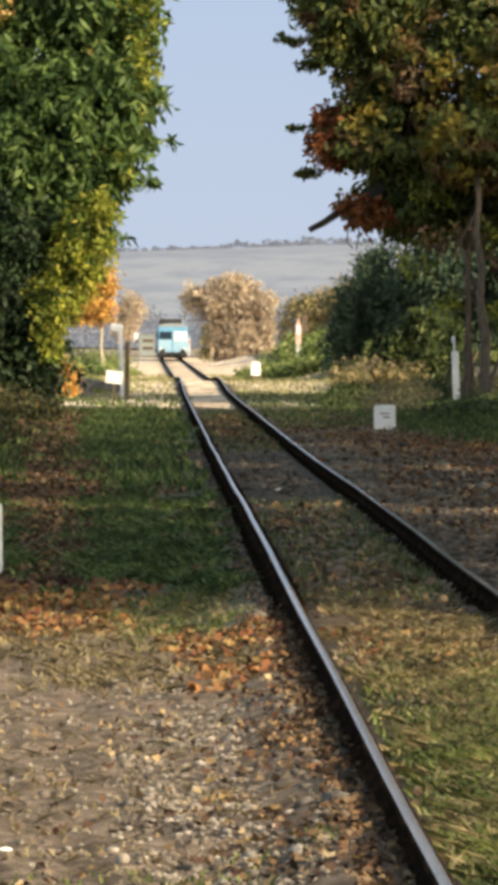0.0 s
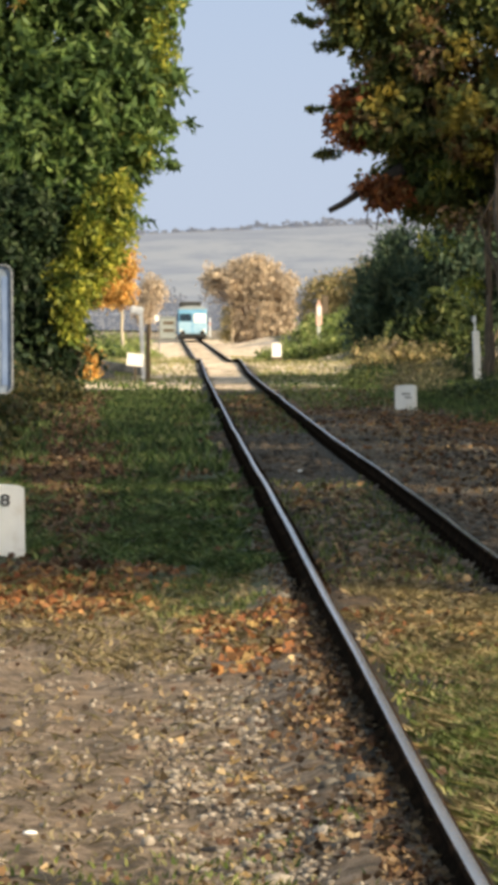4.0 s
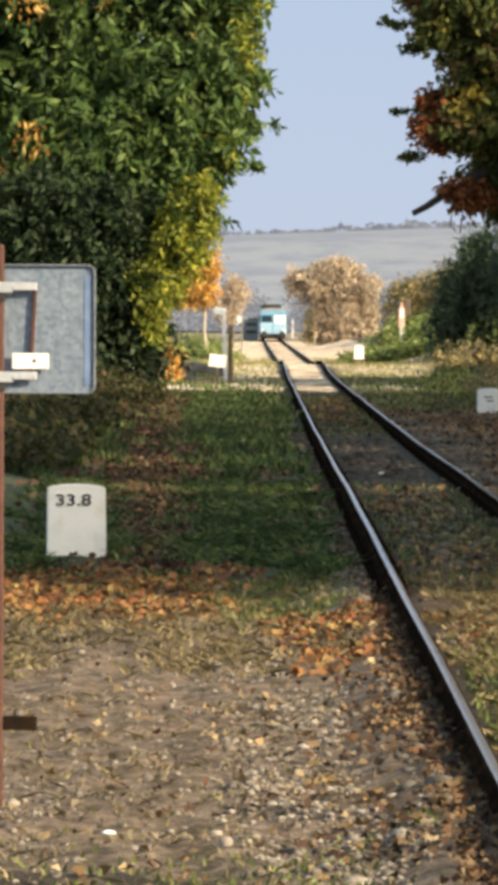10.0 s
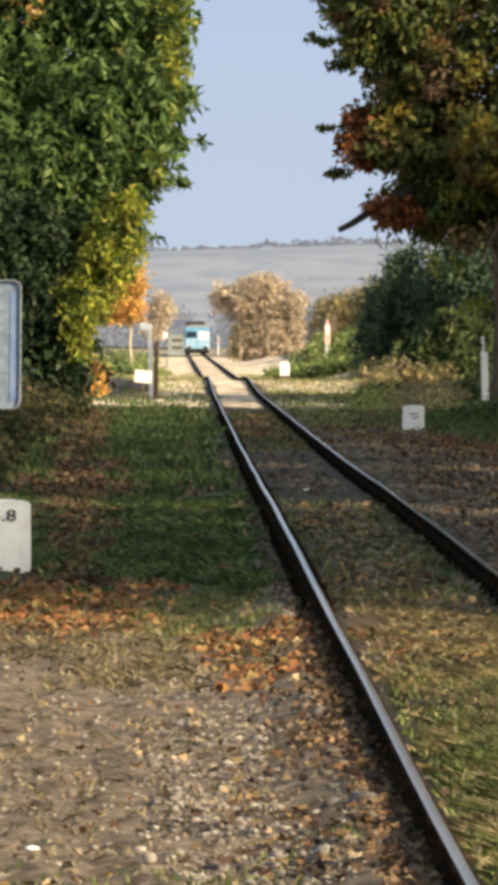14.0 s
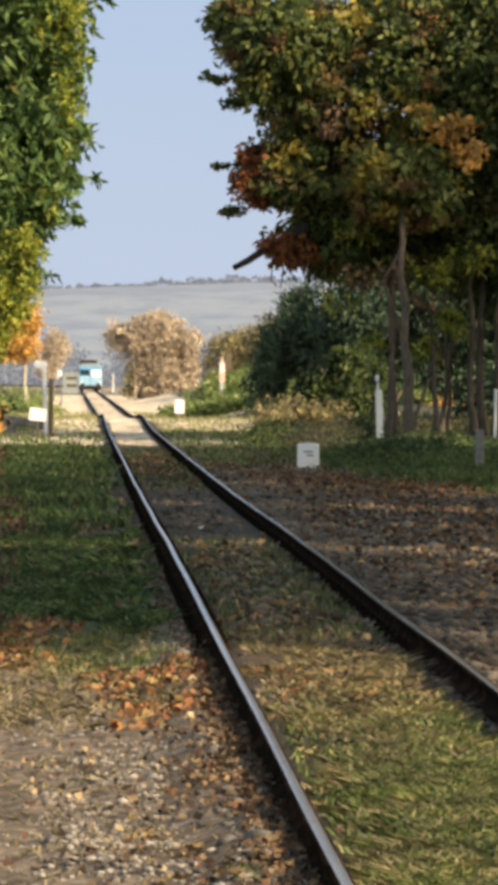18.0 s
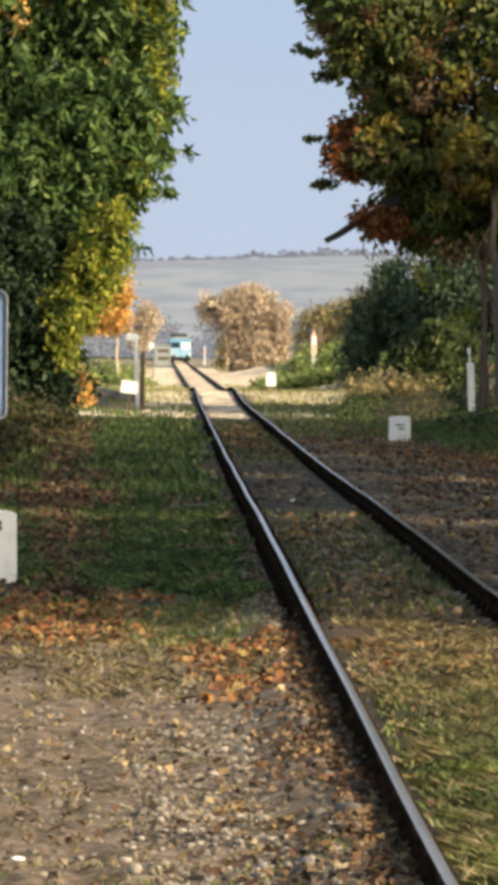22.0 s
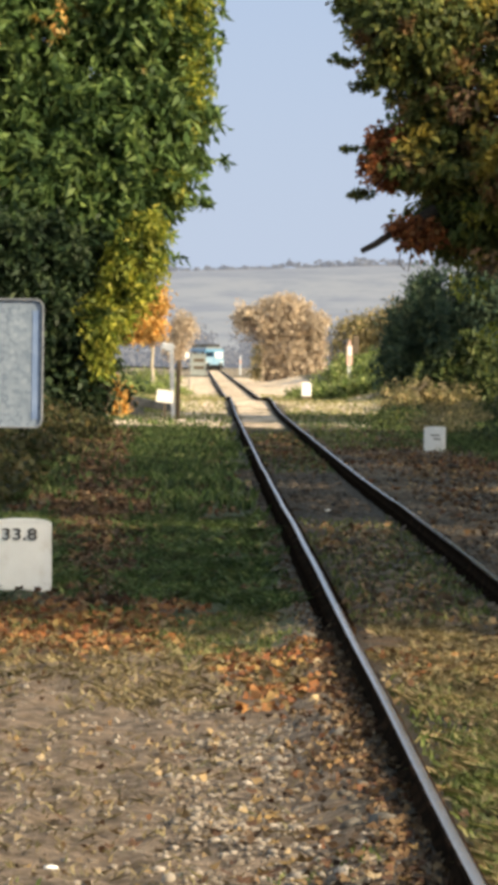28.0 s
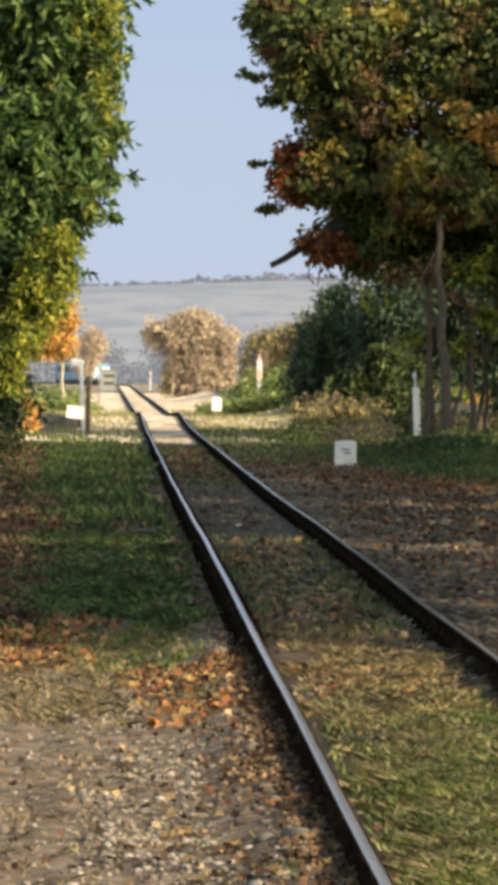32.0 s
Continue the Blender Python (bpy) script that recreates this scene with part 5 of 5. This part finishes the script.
def make_grass():
    rng = np.random.default_rng(71)
    fields = [("trackbed_grass", (-0.62, 0.62, 13, 31), 60000, 0.055, "short green grass between the rails"),
              ("edge_grass", (-4.5, -0.9, 29.5, 39.5), 26000, 0.05, "short olive grass at the edge of the shade"),
              ("verge_grass", (-4.5, -0.88, 38, 62), 80000, 0.085, "dark green grass on the verge beside the track"),
              ("far_verge_grass", (-6, -0.9, 60, 150), 70000, 0.15, "dark green grass on the verge beside the track"),
              ("near_verge_grass", (-3.2, -0.88, 12.5, 20), 15000, 0.034, "short green grass at the edge of the gravel"),
              ("bank_grass", (2.5, 14, 80, 154), 90000, 0.15, "dark green tufted grass under the trees"),
              ("dry_grass", (-4.4, -0.95, 27, 38), 14000, 0.05, "short dry grass at the edge of the gravel"),
              ("bed_dry_grass", (-0.64, 0.64, 13, 37), 34000, 0.055, "dry yellow grass between the rails"),
              ("gravel_grass", (-4, -1.05, 13, 28), 6500, 0.036, "thin dry grass growing through the gravel"),
              ("dark_bed_grass", (-0.68, 0.68, 36, 60), 9000, 0.06, "sparse grass between the rails"),
              ("far_bed_grass", (-0.68, 0.68, 84, 150), 9000, 0.08, "sparse grass between the rails"),
              ("roadside_grass", (1.0, 5, 105, 165), 12000, 0.12, "short mixed grass beside the track"),
              ("sunny_grass", (-9, 9, 150, 240), 34000, 0.14, "yellow-green grass beyond the shade, sunlight put into its colour")]
    for name, (u0, u1, d0, d1), n, tall, label in fields:
        dry = name in ("dry_grass", "gravel_grass", "bed_dry_grass")
        p = scatter(n, u0, u1, d0, d1, rng, 1.3, 11.0 if dry else 13.0 if "verge" in name or name in ("edge_grass", "bank_grass", "trackbed_grass") else 0.0)
        if name == "trackbed_grass":
            p = np.concatenate([p, scatter(16000, u0, u1, d0, d1, rng, 1.3)])
        p = p if dry else thin(p, 0, rng)
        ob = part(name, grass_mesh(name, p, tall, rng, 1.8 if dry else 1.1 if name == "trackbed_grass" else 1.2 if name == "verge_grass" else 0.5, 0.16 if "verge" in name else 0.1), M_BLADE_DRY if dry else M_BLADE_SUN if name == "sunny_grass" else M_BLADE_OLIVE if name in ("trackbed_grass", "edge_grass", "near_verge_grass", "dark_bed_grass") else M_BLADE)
        tagged(ob, label, "grass", kind="stuff")


make_grass()


def pebble_mesh(name, p, size, rng):
    base = bmesh.new()
    bmesh.ops.create_icosphere(base, subdivisions=1, radius=1.0)
    bv = np.array([v.co[:] for v in base.verts])
    bf = np.array([[v.index for v in f.verts] for f in base.faces])
    base.free()
    n, k = len(p), len(bv)
    s = (size * rng.lognormal(0, 0.4, n))[:, None, None] * rng.uniform(0.6, 1.2, (n, 1, 3)) * np.array([1, 1, 0.65])
    a = rng.uniform(0, 2 * math.pi, n)
    rot = np.zeros((n, 3, 3))
    rot[:, 0, 0], rot[:, 0, 1], rot[:, 1, 0], rot[:, 1, 1], rot[:, 2, 2] = np.cos(a), -np.sin(a), np.sin(a), np.cos(a), 1
    v = bv[None] * s * rng.uniform(0.75, 1.2, (n, k, 1))
    v = np.einsum("nij,nkj->nki", rot, v) + p[:, None]
    f = (bf[None] + (np.arange(n) * k)[:, None, None]).reshape(-1, 3)
    return quick_mesh(name, v.reshape(-1, 3), f, 3)


def make_gravel():
    rng = np.random.default_rng(72)
    p = np.concatenate([scatter(4200, -4.2, -0.9, 13, 34, rng, 1.2, 17.0), scatter(9000, -2.0, -1.15, 13, 29, rng, 1.0, 9.0), scatter(2600, -1.8, -0.95, 12.5, 20, rng, 1.0, 19.0), scatter(2600, -4.2, -2.4, 17, 22, rng, 1.0, 18.0)])
    p = thin(p, 1, rng, 0.9)
    tagged(part("gravel", pebble_mesh("gravel", p, 0.0145, rng), M_STONE), "loose pale crushed stone on the dirt crossing", "gravel", kind="stuff")
    p = np.concatenate([scatter(5200, 0.9, 3.2, 22, 90, rng), scatter(900, -0.66, 0.66, 28, 110, rng, 1.0, 21.0), scatter(300, -1.1, -0.9, 18, 50, rng)])
    tagged(part("ballast", pebble_mesh("ballast", p, 0.03, rng), M_BALLAST), "scattered dark ballast stones along the rails", "ballast", kind="stuff")


make_gravel()


def make_clods():
    rng = np.random.default_rng(75)
    p = np.concatenate([scatter(9000, 0.92, 6.0, 22, 118, rng, 1.0, 31.0), scatter(5000, 0.88, 2.4, 22, 62, rng, 1.0, 36.0), scatter(900, -0.6, 0.6, 58, 86, rng, 1.0, 37.0), scatter(1300, -0.64, 0.64, 34, 58, rng, 1.0, 32.0), scatter(1300, -0.64, 0.64, 86, 128, rng, 1.0, 34.0), scatter(900, -1.15, -0.84, 42, 90, rng, 1.0, 33.0), scatter(300, 0.58, 0.72, 26, 60, rng)])
    tagged(part("earth_clods", pebble_mesh("earth_clods", p, 0.042, rng), M_CLOD), "crumbled dark earth and small stones beside the rails", "earth", kind="stuff")


make_clods()


def make_fallen():
    rng = np.random.default_rng(73)

    def flat(name, p, size, material, label, curl=0.5):
        n = len(p)
        axis = unit(rng.normal(size=(n, 3)) * np.array([1, 1, curl]))
        ln = size * rng.uniform(0.55, 1.3, n)
        p = p + np.array([0, 0, 0.018]) + np.stack([0 * ln, 0 * ln, ln * 0.12 * rng.random(n)], 1)
        tagged(part(name, leaf_mesh(name, p, axis, ln, ln * 0.75, rng, 0.35), material), label, "fallen leaves", kind="stuff")

    p = np.concatenate([scatter(350, -1.8, -0.85, 12.5, 21, rng, 1.0, 35.0), scatter(1900, -1.35, -0.8, 13, 35, rng, 1.1, 1.0), scatter(1200, -1.02, -0.8, 13, 34, rng), scatter(420, -4.2, -1.2, 14, 34, rng), scatter(900, -0.66, 0.66, 13, 30, rng, 1.0, 12.0), scatter(900, -1.05, -0.8, 13, 60, rng), scatter(900, -0.66, 0.66, 26, 42, rng, 1.0, 2.0)])
    flat("brown_leaves", p, 0.047, M_FALLEN, "brown and orange leaves fallen along the rail")
    p = np.concatenate([scatter(3600, -4.8, -1.7, 33, 40, rng, 1.0, 14.0), scatter(2600, -5.0, -1.4, 32, 40.5, rng, 1.0, 3.0), scatter(900, -1.75, -0.9, 27.5, 34, rng, 1.0, 4.0), scatter(300, -0.6, 0.3, 28, 33, rng, 1.0, 5.0), scatter(5600, 1.6, 8.5, 82, 101, rng, 1.0, 6.0)])
    flat("orange_leaves", p, 0.075, M_FALLEN_BRIGHT, "drift of vivid orange fallen leaves")
    d = 38 + 92 * rng.random(13000) ** 0.8
    side = rng.normal(size=13000)
    x = leafy(d)[0] + (side * 0.85 - 0.2) * leafy(d)[1]
    seen = np.abs(x) < 0.085 * d
    strip = np.stack([x, d, banks(x, d) - 0.02], 1)[seen]
    p = np.concatenate([scatter(8000, 0.95, 5.5, 22, 116, rng, 1.0, 7.0), strip, scatter(4200, -3.4, -1.05, 39, 130, rng, 1.0, 8.0), scatter(550, -0.66, 0.66, 36, 60, rng, 1.3, 22.0), scatter(1500, -0.66, 0.66, 84, 130, rng, 1.0, 23.0), scatter(1500, 0.95, 6, 100, 140, rng, 1.0, 24.0)])
    flat("dull_leaves", p, 0.11, M_FALLEN, "dull brown leaf litter in the shade")
    p = np.concatenate([scatter(700, -0.6, 0.6, 30, 58, rng, 1.0, 25.0), scatter(2600, 0.95, 5.0, 24, 110, rng, 1.0, 15.0), scatter(260, -2.6, -1.0, 34, 100, rng), scatter(1200, -6, -2.2, 44, 110, rng, 1.0, 16.0)])
    flat("pale_leaves", p, 0.075, M_FALLEN_PALE, "scattered pale dry leaves")
    p = np.concatenate([scatter(260, -0.62, 0.62, 15, 32, rng), scatter(160, -2.6, -0.95, 15, 32, rng)])
    flat("small_pale_leaves", p, 0.055, M_FALLEN_PALE, "few small pale leaves on the gravel")
    # the nearest leaves, one by one
    kinds = []
    for k, m in enumerate([M_FALLEN, M_FALLEN_BRIGHT, M_FALLEN_PALE, M_FALLEN, M_FALLEN_BRIGHT, M_FALLEN]):
        bm = bmesh.new()
        hub = bm.verts.new((0, 0, 0.012))
        ring = []
        for i in range(15):
            a = 2 * math.pi * i / 15
            r = (0.062 if i % 3 == 0 else 0.036 if i % 3 == 1 else 0.042) * (0.75 + 0.35 * math.cos(a)) * rng.uniform(0.85, 1.15)
            ring.append(bm.verts.new((r * math.cos(a), r * math.sin(a), 0.012 + 0.022 * rng.random() * (r / 0.05))))
        for i in range(15):
            bm.faces.new((hub, ring[i], ring[(i + 1) % 15]))
        me = bpy.data.meshes.new("fallen_leaf")
        bm.to_mesh(me)
        bm.free()
        me.materials.append(m)
        kinds.append(me)
    p = np.concatenate([scatter(330, -1.9, -0.85, 13, 28, rng, 1.0, 1.5), scatter(60, -0.64, 0.64, 14, 25, rng), scatter(40, -2.8, -1.6, 15, 27, rng)])
    for i, (x, d, z) in enumerate(p):
        lf = part("fallen_leaf", kinds[i % len(kinds)], None, GROUND)
        s = rng.uniform(0.45, 0.95)
        lf.matrix_local = pose(x, d, z + 0.02, rng.uniform(-25, 25), rng.uniform(-25, 25), rng.uniform(0, 360)) @ Matrix.Diagonal((s, s, s, 1))
    for name, x, d, s in (("pale_stone", 0.4, 62.5, 0.07), ("pale_stone", -0.97, 19.0, 0.03)):
        ob = part(name, pebble_mesh(name, np.array([[0.0, 0, 0]]), s, rng), M_WHITE)
        ob.location, ob.scale = (x, d, bank(x, d)), (1.2, 1.0, 0.55)
        tagged(ob, "pale stone lying on the ground", "stone")


make_fallen()


def motions():
    times = [0.0, 3.0, 6.0] + [7.0 + k for k in range(26)]
    for k, car in enumerate(CARS):
        walk(car, [(t, on_track(reach(t) + 7.5 + 16.1 * k)) for t in times])


motions()
